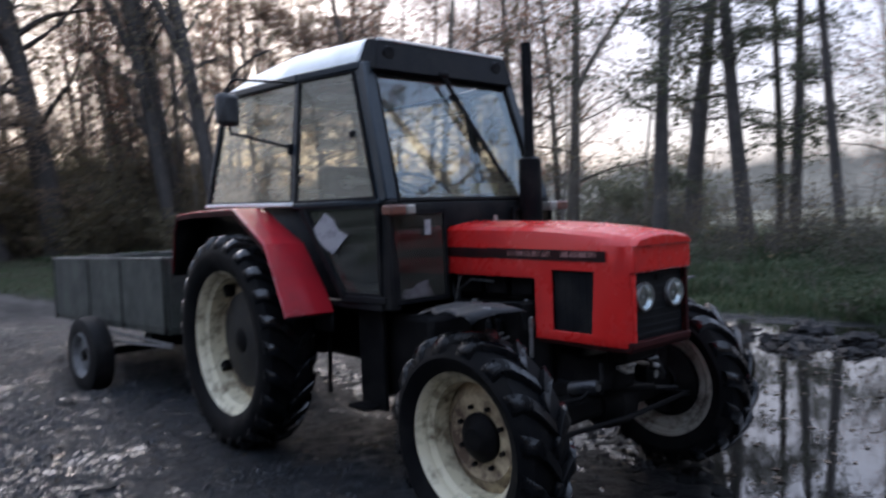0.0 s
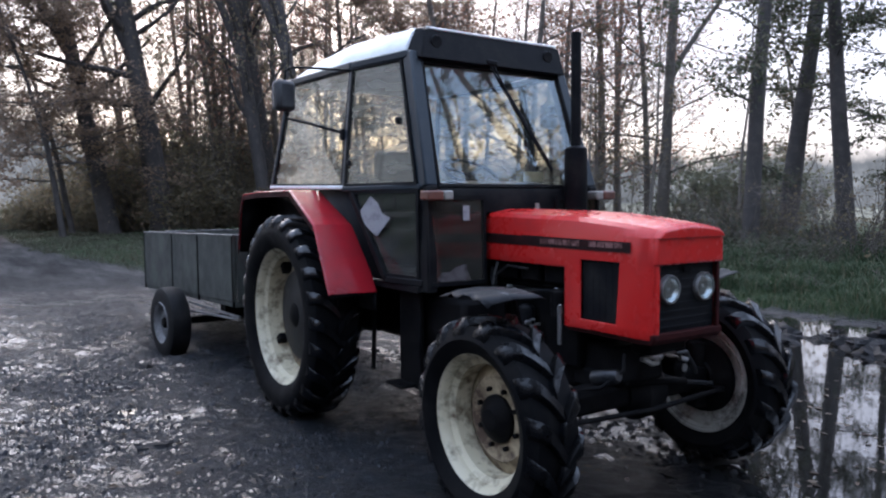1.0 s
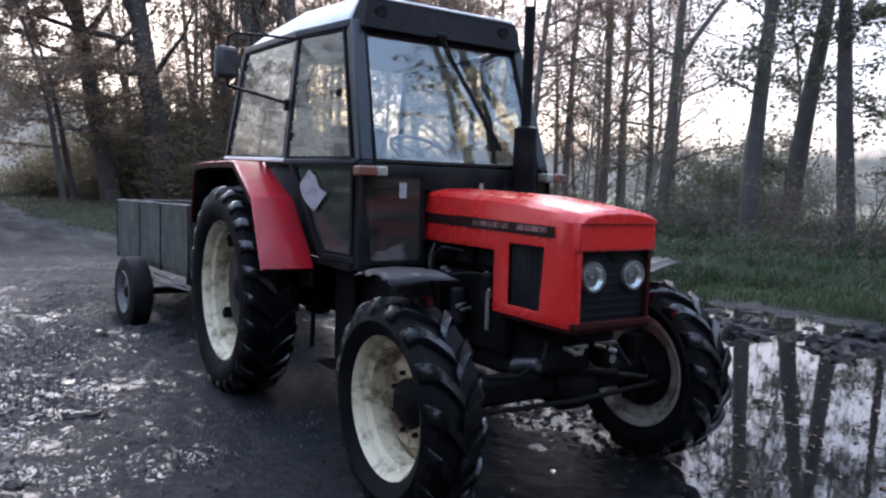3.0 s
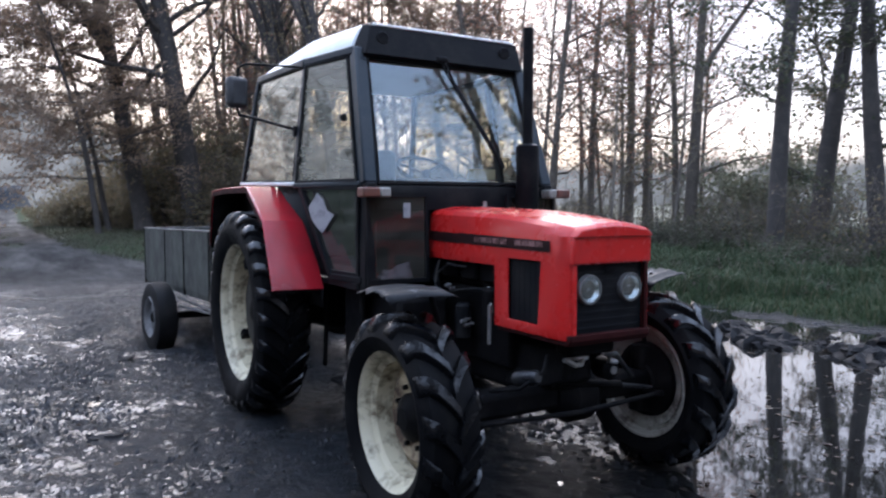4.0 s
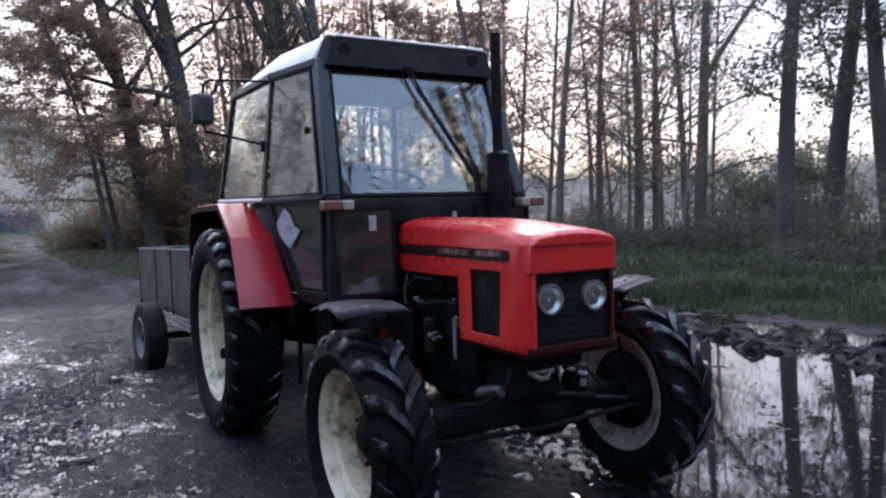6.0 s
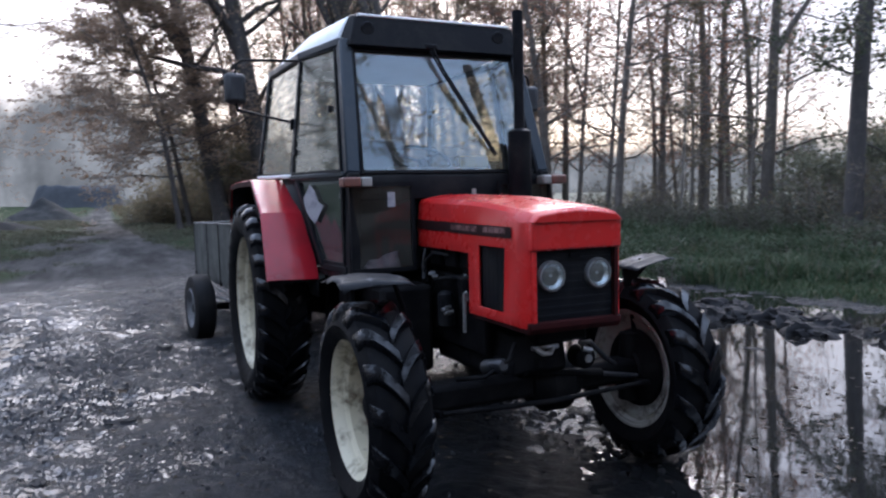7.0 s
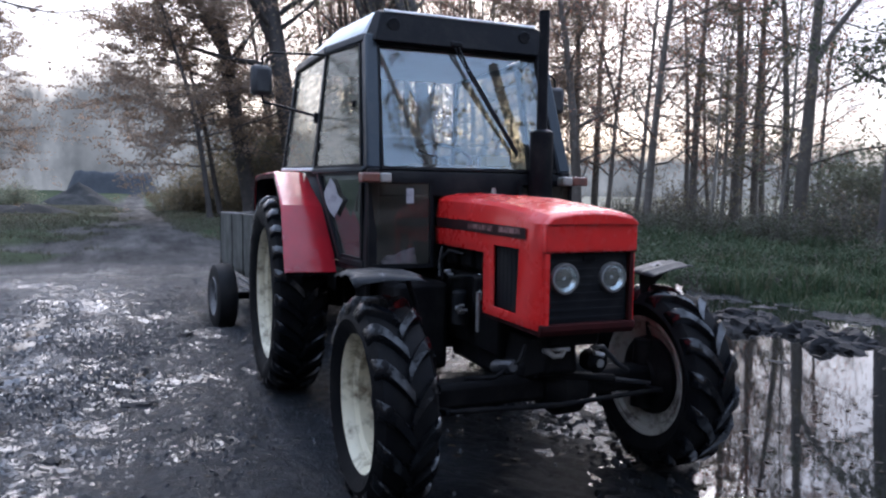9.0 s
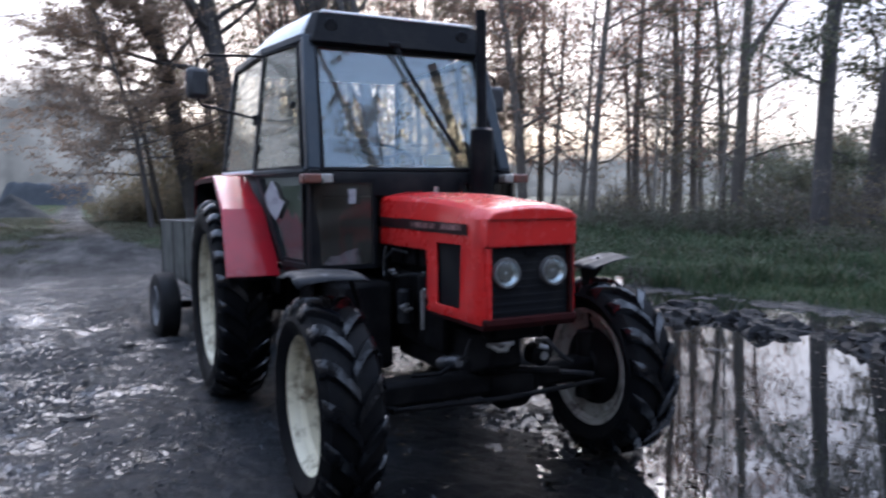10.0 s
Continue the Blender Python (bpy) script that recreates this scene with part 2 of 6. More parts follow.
def turned(profile, n=48, closed=True, bm=None, centre=(0, 0, 0)):
    """A ring or disc turned about the y axis from (radius, y) pairs."""
    bm = bm or bmesh.new()
    c = Vector(centre)
    rings = [[bm.verts.new(c + Vector((r * math.cos(a), y, r * math.sin(a)))) for a in (2 * math.pi * k / n for k in range(n))] for r, y in profile]
    pairs = list(zip(rings, rings[1:])) + ([(rings[-1], rings[0])] if closed else [])
    for a, b in pairs:
        for k in range(n):
            bm.faces.new((a[k], a[(k + 1) % n], b[(k + 1) % n], b[k]))
    return bm


def loft(sections, close=True, caps=True):
    bm = bmesh.new()
    rings = [[bm.verts.new(p) for p in s] for s in sections]
    n = len(rings[0])
    for a, b in zip(rings, rings[1:]):
        for k in range(n if close else n - 1):
            bm.faces.new((a[k], a[(k + 1) % n], b[(k + 1) % n], b[k]))
    if caps and close:
        bm.faces.new(rings[0][::-1])
        bm.faces.new(rings[-1])
    return bm


def plate(points):
    bm = bmesh.new()
    bm.faces.new([bm.verts.new(p) for p in points])
    return bm


# ---- tractor ----
def lug_bar(radius, half, count, tall, side, sense):
    """One broad tread bar of a farm tyre, bent from the shoulder to the middle, with a worn flat top."""
    bm = bmesh.new()
    pitch = 2 * math.pi / count
    steps = 7
    rows = []
    for s in range(steps + 1):
        u = s / steps
        y = side * half * (1.01 - u * 1.06)
        a = sense * pitch * (0.30 * u + 0.52 * u * u)
        low = radius - 0.055 * max(0, 1 - u * 2.2) - 0.012
        top = radius + tall - 0.050 * max(0, 1 - u * 3.2) ** 2
        w = pitch * (0.205 - 0.045 * u + 0.03 * (s == 0))
        rows.append([bm.verts.new((rr * math.cos(aa), y, rr * math.sin(aa))) for aa, rr in ((a - w * 1.35, low), (a - w * 1.06, top - 0.009), (a - w * 0.84, top), (a + w * 0.84, top), (a + w * 1.06, top - 0.009), (a + w * 1.35, low))])
    for p, q in zip(rows, rows[1:]):
        for j in range(5):
            bm.faces.new((p[j], p[j + 1], q[j + 1], q[j]))
    bm.faces.new(rows[0])
    bm.faces.new(rows[-1][::-1])
    return bm


LUG_MESHES = {}


def farm_wheel(parent, name, centre, outward, tyre_r, rim_r, width, dish, hub_r, count, nuts, nut_r, seed):
    """A wheel whose outer face looks along outward (-1 or 1) on the y axis."""
    w = new(name)
    w.parent = parent
    w.location = centre
    w.rotation_euler = (0, radians(seed * 11), 0 if outward < 0 else math.pi)
    h = width / 2
    t = tyre_r - 0.03
    bm = turned([(rim_r - 0.012, -h * 0.78), (rim_r + 0.02, -h * 0.94), (rim_r + (t - rim_r) * 0.45, -h * 1.06), (t - 0.045, -h * 1.0), (t - 0.008, -h * 0.82), (t, -h * 0.4),
                 (t, h * 0.4), (t - 0.008, h * 0.82), (t - 0.045, h), (rim_r + (t - rim_r) * 0.45, h * 1.06), (rim_r + 0.02, h * 0.94), (rim_r - 0.012, h * 0.78)], 72)
    part("tyre", bm, CARCASS, w, "muddy black farm tyre with deep swept lugs", smooth=40)
    for side in (-1, 1):
        for k in range(count):
            key = (name, side, outward)
            if key in LUG_MESHES:
                ob = new("tread_lug", LUG_MESHES[key])
                ob.parent = w
            else:
                ob = part("tread_lug", lug_bar(t, h, count, 0.034, side, outward), RUBBER, w, smooth=55)
                LUG_MESHES[key] = ob.data
            ob.rotation_euler = (0, -2 * math.pi * (k + (0.5 if side > 0 else 0)) / count, 0)
    o = -h * 0.84
    bm = turned([(rim_r, o), (rim_r + 0.004, o + 0.008), (rim_r - 0.004, o + 0.02), (rim_r - 0.022, o + 0.028), (rim_r - 0.028, o + 0.06), (rim_r - 0.052, o + 0.078),
                 (rim_r - 0.056, h * 0.45), (rim_r - 0.03, h * 0.5), (rim_r - 0.024, h * 0.78), (rim_r, h * 0.8), (rim_r - 0.006, h * 0.74), (rim_r - 0.036, h * 0.72),
                 (rim_r - 0.042, h * 0.52), (rim_r - 0.068, h * 0.44), (rim_r - 0.066, o + 0.084), (rim_r - 0.040, o + 0.066), (rim_r - 0.034, o + 0.034), (rim_r - 0.014, o + 0.012)][::-1], 72)
    # wheels facing the other way get a duller, greyer cream
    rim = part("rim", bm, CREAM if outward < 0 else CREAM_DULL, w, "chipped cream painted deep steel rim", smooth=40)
    d = o + dish
    inner = rim_r - 0.064
    bm = turned([(inner, d + 0.02), (inner - 0.02, d + 0.012), (inner * 0.82, d - 0.004), (hub_r * 1.75, d - 0.022), (hub_r * 1.35, d - 0.012), (hub_r * 0.8, d - 0.012), (hub_r * 0.8, d - 0.002),
                 (hub_r * 1.4, d), (hub_r * 1.75, d - 0.008), (inner * 0.82, d + 0.01), (inner, d + 0.03)], 48)
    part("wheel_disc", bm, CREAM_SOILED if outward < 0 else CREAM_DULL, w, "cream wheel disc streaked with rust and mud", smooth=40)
    bm = turned([(0.001, d - 0.075), (hub_r * 0.45, d - 0.073), (hub_r * 0.62, d - 0.060), (hub_r * 0.90, d - 0.045), (hub_r, d - 0.030), (hub_r, d + 0.06), (0.001, d + 0.08)], 32, closed=False)
    part("hub", bm, GREASE, w, "black greasy wheel hub", smooth=30)
    nut = None
    for k in range(nuts):
        a = 2 * math.pi * (k + 0.3) / nuts
        if nut is None:
            bm = turned([(0.001, -0.022), (0.011, -0.022), (0.0125, -0.018), (0.0125, 0.012), (0.001, 0.012)], 6, closed=False)
            nut = ob = part("wheel_nut", bm, GREASE, w, smooth=0)
        else:
            ob = new("wheel_nut", nut.data)
            ob.parent = w
        ob.location = (nut_r * math.cos(a), d - 0.012, nut_r * math.sin(a))
    if name == "rear_wheel":
        bm = turned([(0.001, d - 0.058), (0.16, d - 0.058), (0.20, d - 0.042), (0.285, d - 0.036), (0.318, d - 0.024), (0.325, d + 0.02), (0.001, d + 0.02)], 40, closed=False)
        part("wheel_centre", bm, DRUM, w, "dull dark grey wheel centre", smooth=30)
        for k in range(4):
            a = 2 * math.pi * (k + 0.5) / 4
            bm = boxed((inner - 0.075, d - 0.06, -0.028), (inner + 0.006, d + 0.012, 0.028))
            ob = part("rim_bracket", bm, GREASE, w, bevel=0.006)
            ob.rotation_euler = (0, -a, 0)
    return w


tractor = thing("tractor", "muddy red farm tractor with white-roofed cab and cream wheels", "tractor")

REAR_R, FRONT_R = 0.70, 0.48
farm_wheel(tractor, "rear_wheel", (0.0, -0.895, 0.685), -1, REAR_R, 0.485, 0.34, 0.185, 0.13, 25, 8, 0.20, 1)
farm_wheel(tractor, "rear_wheel", (0.0, 0.895, 0.685), 1, REAR_R, 0.485, 0.34, 0.185, 0.13, 25, 8, 0.20, 2)
farm_wheel(tractor, "front_wheel", (2.2, -0.845, 0.465), -1, FRONT_R, 0.3275, 0.27, 0.160, 0.112, 16, 8, 0.14, 3)
farm_wheel(tractor, "front_wheel", (2.2, 0.725, 0.465), 1, FRONT_R, 0.3275, 0.27, 0.160, 0.112, 16, 8, 0.14, 4)


# bonnet: a shell lofted from front to back, with openings for the side grilles
def hood_section(x):
    u = (x - 1.34) / (2.62 - 1.34)
    top = 1.408 - 0.028 * u - 0.045 * max(0, (u - 0.5) / 0.5) ** 2
    w = 0.235 + 0.015 * min(1, u * 2) - 0.02 * max(0, (u - 0.93) / 0.07) ** 2
    edge = top - 0.012
    right = [(-w, 0.82), (-w, 0.87), (-w, 1.125), (-w, 1.17), (-w, 1.29), (-w + 0.014, edge - 0.018), (-w + 0.034, edge), (-0.10, top + 0.006), (0, top + 0.012)]
    return right + [(-y, z) for y, z in right[-2::-1]]


def hood_shell():
    bm = bmesh.new()
    xs = [1.34, 1.36, 1.7, 2.04, 2.155, 2.415, 2.53, 2.575, 2.605]
    # the side openings narrow towards their foot
    grid = [[bm.verts.new((x - 0.07 * max(0, 1.168 - z) * (x == 2.415), y, z)) for y, z in hood_section(x)] for x in xs]
    n = len(grid[0])
    for i in range(len(xs) - 1):
        for j in range(n - 1):
            side = min(j, n - 2 - j)
            if side < 2 and xs[i + 1] <= 2.05:
                continue
            if side in (1, 2) and xs[i] > 2.1 and xs[i + 1] < 2.45:
                continue
            bm.faces.new((grid[i][j], grid[i][j + 1], grid[i + 1][j + 1], grid[i + 1][j]))
    return bm


part("hood", hood_shell(), RED, tractor, "glossy red bonnet with wet sheen on top", bevel=0.004, thick=0.012, smooth=24)
edge = [(y, z) for y, z in hood_section(2.605) if z >= 1.17]
mid_z = 1.25
nose = [[(x, y * k, mid_z + (z - mid_z) * q) for y, z in edge] for x, k, q in ((2.596, 1.018, 1.06), (2.618, 1.018, 1.06), (2.630, 0.992, 0.99))]
part("nose_panel", loft(nose), RED, tractor, "red panel above the front grille", bevel=0.006)
lid = [(y, z) for y, z in hood_section(2.605) if z >= 1.26]
lip = [[(x, y * k, 1.285 + (z - 1.285) * q) for y, z in lid] for x, k, q in ((2.585, 1.028, 1.0), (2.626, 1.026, 1.0), (2.642, 1.0, 0.80))]
part("bonnet_lip", loft(lip), RED, tractor, "overhanging front edge of the bonnet lid", bevel=0.004, smooth=50)
for s in (-1, 1):
    bm = loft([[(2.598, s * 0.238, z), (2.618, s * 0.228, z), (2.618, s * 0.208, z), (2.598, s * 0.208, z)] for z in (0.82, 1.174)])
    # the far strip is darker red: its shade is put into the paint
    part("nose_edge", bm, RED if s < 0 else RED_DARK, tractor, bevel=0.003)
# a darker, duller red along the lower edge
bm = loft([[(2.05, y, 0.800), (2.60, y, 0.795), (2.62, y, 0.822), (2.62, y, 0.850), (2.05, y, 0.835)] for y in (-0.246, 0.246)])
part("chin_panel", bm, RED_DARK, tractor, "dark red lower edge of the bonnet", bevel=0.006)
bm = boxed((2.575, -0.21, 0.84), (2.592, 0.21, 1.174))
grille = part("front_grille", bm, BLACK, tractor, "black front grille holding two round headlights")
for k in range(9):
    part("grille_bar", boxed((2.590, -0.205, 0.862 + k * 0.036), (2.594, 0.205, 0.878 + k * 0.036)), BLACK, grille, bevel=0.002)
part("grille_badge", boxed((2.602, -0.03, 1.125), (2.608, 0.03, 1.15)), GREASE, grille, bevel=0.002)
for s in (-1, 1):
    sg = part("side_grille", boxed((2.155, s * 0.236, 0.872), (2.415, s * 0.228, 1.168)), BLACK, tractor, "black side grille in the bonnet")
    for k in range(6):
        part("grille_bar", boxed((2.175 + k * 0.042, min(s * 0.2375, s * 0.236), 0.876), (2.187 + k * 0.042, max(s * 0.2375, s * 0.236), 1.164)), BLACK, sg)
    lamp = new("headlight")
    lamp.parent = tractor
    lamp.location = (2.604, s * 0.125, 1.05)
    lamp.rotation_euler = (0, 0, math.pi / 2)
    part("lamp_rim", turned([(0.058, -0.012), (0.066, -0.012), (0.070, -0.004), (0.070, 0.03), (0.058, 0.03)], 32), STEEL, lamp, "dull metal headlight ring")
    part("reflector", turned([(0.001, 0.034), (0.020, 0.030), (0.040, 0.016), (0.058, -0.006), (0.060, -0.002), (0.042, 0.022), (0.001, 0.040)], 32, closed=False), REFLECTOR, lamp, "tarnished silver lamp bowl")
    part("bulb", turned([(0.001, 0.004), (0.007, 0.006), (0.009, 0.014), (0.009, 0.032)], 12, closed=False), LAMP_GLASS, lamp)
    lens = part("lens", turned([(0.001, -0.016), (0.030, -0.0145), (0.050, -0.010), (0.060, -0.004)], 32, closed=False), LENS, lamp, "round dusty headlight glass")
    lens.visible_shadow = False
    for a, b, z0, z1, mat, nm in ((1.36, 1.70, 1.228, 1.283, STRIPE, "stripe"), (1.70, 2.04, 1.226, 1.281, STRIPE, "stripe"), (2.04, 2.49, 1.222, 1.275, STRIPE, "stripe")):
        y = s * (0.235 + 0.015 * min(1, (a - 1.34) / 0.64))
        y2 = s * (0.235 + 0.015 * min(1, (b - 1.34) / 0.64))
        o = 0.0115 * s
        part(nm, plate([(a, y + o, z0), (b, y2 + o, z0 - 0.004), (b, y2 + o, z1 - 0.006), (a, y + o, z1)]), mat, tractor, "black band along the bonnet side", smooth=0)
    x = 1.86
    for wdt, gap in ((0.056, 0.007), (0.050, 0.007), (0.050, 0.007), (0.058, 0.007), (0.054, 0.065), (0.050, 0.006), (0.050, 0.006), (0.050, 0.006), (0.050, 0.0)):
        y = s * (0.235 + 0.015 * min(1, (x - 1.34) / 0.64) + 0.0150)
        part("lettering_bar", plate([(x, y, 1.238), (x + wdt, y, 1.238), (x + wdt, y, 1.265), (x, y, 1.265)]), LETTER, tractor, smooth=0)
        x += wdt + gap
part("radiator", boxed((2.06, -0.21, 0.80), (2.56, 0.21, 1.30)), GREASE, tractor, "dark radiator inside the nose", bevel=0.01)

# engine, gearbox, axles
bm = boxed((1.30, -0.17, 0.58), (2.06, 0.17, 0.98))
box(bm, (1.32, -0.15, 0.98), (2.02, 0.12, 1.26))
part("engine_block", bm, GREASE, tractor, "oily black engine block", bevel=0.015)
part("sump", boxed((1.36, -0.14, 0.46), (2.25, 0.14, 0.60)), GREASE, tractor, bevel=0.03)
for k in range(3):
    part("cylinder_head", boxed((1.42 + k * 0.2, -0.20, 1.02), (1.58 + k * 0.2, -0.14, 1.16)), GREASE, tractor, bevel=0.012)
part("fuel_filter", turned([(0.001, -0.07), (0.040, -0.07), (0.042, 0.06), (0.03, 0.075), (0.001, 0.075)], 16, closed=False), GREASE, tractor).matrix_basis = pose(1.98, -0.24, 0.93, 90, 0, 0)
part("oil_filter", turned([(0.001, -0.09), (0.045, -0.09), (0.045, 0.08), (0.03, 0.095), (0.001, 0.095)], 16, closed=False), BLACK, tractor).matrix_basis = pose(1.72, -0.24, 0.80, 90, 0, 0)
for pts, r, mat in ((((1.42, -0.22, 0.92), (1.46, -0.25, 1.04), (1.55, -0.24, 1.10), (1.70, -0.21, 1.09)), 0.008, RUST_STEEL),
                    (((1.50, -0.23, 0.86), (1.62, -0.26, 0.95), (1.80, -0.25, 0.98), (1.95, -0.23, 0.99)), 0.010, BLACK),
                    (((1.95, -0.23, 1.00), (2.00, -0.25, 0.95), (2.02, -0.26, 0.88)), 0.012, STEEL),
                    (((2.02, -0.27, 0.92), (2.025, -0.275, 0.72)), 0.011, STEEL),
                    (((1.36, -0.20, 1.08), (1.40, -0.24, 1.02), (1.44, -0.25, 0.94)), 0.007, RUST_STEEL)):
    part("pipe", rodded(pts, r, 8), mat, tractor)
for x, z, r in ((1.60, 0.985, 0.012), (1.64, 0.972, 0.009), (1.76, 0.80, 0.014), (1.80, 0.785, 0.011), (1.84, 0.80, 0.009), (1.80, 0.82, 0.007)):
    part("pipe_union", rodded(((x, -0.25, z), (x, -0.275, z), (x + 0.004, -0.285, z)), [r, r, r * 0.6], 8), STEEL, tractor)
part("stop_lever", rodded(((1.475, -0.25, 1.115), (1.455, -0.255, 1.06), (1.43, -0.25, 0.985)), 0.006, 6), STEEL, tractor, "thin bright lever below the bonnet")
part("clutch_housing", boxed((0.55, -0.22, 0.48), (1.32, 0.22, 0.96)), GREASE, tractor, bevel=0.04)
part("gearbox", boxed((-0.45, -0.26, 0.50), (0.56, 0.26, 1.02)), GREASE, tractor, bevel=0.04)
part("rear_axle", turned([(0.14, -0.76), (0.11, -0.55), (0.18, -0.3), (0.18, 0.3), (0.11, 0.55), (0.14, 0.76)], 20, closed=False), GREASE, tractor).location = (0, 0, 0.685)
part("front_axle", boxed((2.13, -0.66, 0.40), (2.27, 0.66, 0.53)), GREASE, tractor, "black cast front axle beam", bevel=0.03)
part("axle_support", loft([[(x, y, z) for y, z in ((-w, lo), (w, lo), (w * 0.8, hi), (-w * 0.8, hi))] for x, w, lo, hi in ((1.98, 0.15, 0.48, 0.74), (2.22, 0.13, 0.50, 0.72), (2.40, 0.09, 0.57, 0.76))]), GREASE, tractor, bevel=0.02)
part("front_weight_bracket", boxed((2.38, -0.14, 0.72), (2.50, 0.14, 0.80)), GREASE, tractor, bevel=0.02)
part("differential", turned([(0.001, -0.16), (0.09, -0.14), (0.15, -0.06), (0.15, 0.06), (0.09, 0.14), (0.001, 0.16)], 20, closed=False), GREASE, tractor).matrix_basis = pose(2.2, 0.12, 0.46)
part("drive_shaft", rodded(((0.9, 0.14, 0.46), (2.1, 0.12, 0.46)), 0.035), GREASE, tractor)
for s in (-1, 1):
    part("axle_knuckle", rodded(((2.2, s * 0.62, 0.30), (2.2, s * 0.62, 0.66)), [0.06, 0.05], 14), GREASE, tractor)
    part("axle_hub", turned([(0.10, -0.10), (0.13, -0.04), (0.13, 0.05), (0.08, 0.10)], 20, closed=False), GREASE, tractor).location = (2.2, s * 0.70, 0.465)
    part("final_drive", turned([(0.001, -0.09), (0.15, -0.08), (0.205, -0.05), (0.215, 0.0), (0.20, 0.05), (0.001, 0.07)], 28, closed=False), GREASE, tractor, "black front final drive housing").location = (2.2, s * 0.70, 0.465)
    part("steering_arm", beamed((2.2, s * 0.60, 0.40), (2.40, s * 0.57, 0.435), 0.05, 0.03), GREASE, tractor, bevel=0.008)
part("tie_rod", rodded(((2.40, -0.58, 0.44), (2.42, 0.0, 0.425), (2.40, 0.55, 0.44)), [0.012, 0.014, 0.012]), GREASE, tractor, "thin steel tie rod across the front axle")
part("steering_ram", rodded(((2.32, -0.10, 0.56), (2.33, 0.34, 0.50)), 0.022), GREASE, tractor)
part("ram_rod", rodded(((2.33, 0.30, 0.505), (2.34, 0.56, 0.46)), 0.011), RUST_STEEL, tractor)
# small fittings below the nose
bm = rodded(((2.45, -0.125, 0.70), (2.475, -0.09, 0.675), (2.475, -0.055, 0.675), (2.45, -0.02, 0.70)), 0.013, 8)
part("tow_shackle", bm, CLEAR_PLASTIC, tractor, "pale worn metal towing shackle")
part("shackle_pin", rodded(((2.455, -0.14, 0.70), (2.455, 0.0, 0.70)), 0.012, 8), STEEL, tractor)
part("oil_cooler_cap", rodded(((2.30, -0.30, 0.60), (2.43, -0.29, 0.63), (2.45, -0.29, 0.635)), [0.036, 0.036, 0.022], 14), RUST_STEEL, tractor, "dull grey cylinder end below the nose")
part("pump_body", rodded(((2.36, 0.17, 0.62), (2.44, 0.17, 0.62), (2.46, 0.17, 0.62)), [0.055, 0.055, 0.03], 16), GREASE, tractor)
part("pump_flange", rodded(((2.45, 0.17, 0.62), (2.465, 0.17, 0.62)), 0.022, 8), STEEL, tractor)
part("hydraulic_hose", rodded(((2.44, 0.17, 0.67), (2.46, 0.12, 0.70), (2.46, 0.18, 0.70), (2.42, 0.30, 0.60), (2.34, 0.42, 0.54)), 0.012, 8), RUST_STEEL, tractor)
part("hydraulic_hose", rodded(((2.40, -0.20, 0.72), (2.45, -0.26, 0.66), (2.40, -0.36, 0.58), (2.30, -0.46, 0.56)), 0.010, 8), GREASE, tractor)
part("hose_union", rodded(((2.46, 0.135, 0.672), (2.465, 0.185, 0.66)), 0.013, 8), STEEL, tractor, "bright worn hose union")
part("fuel_tank", boxed((0.98, -0.56, 0.42), (1.56, -0.24, 0.92)), GREASE, tractor, "dirty black fuel tank below the cab", bevel=0.03)
part("fuel_tank", boxed((0.95, 0.24, 0.60), (1.42, 0.52, 0.92)), GREASE, tractor, bevel=0.03)
for s in (-1, 1):
    st = part("step", boxed((0.985, min(s * 0.60, s * 0.63), 0.36), (1.22, max(s * 0.60, s * 0.63), 0.94)), GREASE, tractor, "muddy black step hanging below the door", bevel=0.006)
    part("tread", boxed((0.985, min(s * 0.632, s * 0.73), 0.37), (1.17, max(s * 0.632, s * 0.73), 0.39)), GREASE, st, bevel=0.004)
    part("stay_rod", rodded(((0.62, s * 0.60, 0.92), (0.62, s * 0.62, 0.38)), 0.016, 8), GREASE, tractor)

# front mudguards
for s in (-1, 1):
    secs = []
    for k in range(11):
        a = radians(83 + k * 1.4)
        r = 1.45 if s < 0 else 0.95
        bend = (-0.010, 0.002, 0.012, 0.004, -0.008) if s < 0 else (-0.045, -0.028, -0.002, 0.012, 0.008)
        dent = 0.009 * math.sin(k * 1.9 + s) - 0.003 * max(0, 2 - k) ** 2
        secs.append([(2.2 + r * math.cos(a), s * (y + 0.012 * math.sin(k * 1.3)), 1.053 + r * (math.sin(a) - 1) + b + dent * (0.3 + j * 0.22)) for j, (y, b) in enumerate(zip((0.68, 0.71, 0.86, 0.98, 1.01) if s < 0 else (0.58, 0.61, 0.72, 0.81, 0.835), bend))])
    g = part("front_mudguard", loft(secs, close=False), GUARD, tractor, "thin bent dark front mudguard with pale worn streaks", thick=0.003, smooth=50)
    if s > 0:
        part("mudguard_bracket", plate([(2.19, 0.585, 1.015), (2.19, 0.79, 1.045), (2.19, 0.70, 0.96), (2.19, 0.66, 0.90), (2.19, 0.60, 0.90)]), GREASE, g, thick=0.008, smooth=0)
    part("mudguard_stay", rodded(((2.2, s * 0.66, 0.62), (2.16, s * 0.66, 0.9), (2.18, s * 0.72, 1.05)), 0.013), GREASE, g)


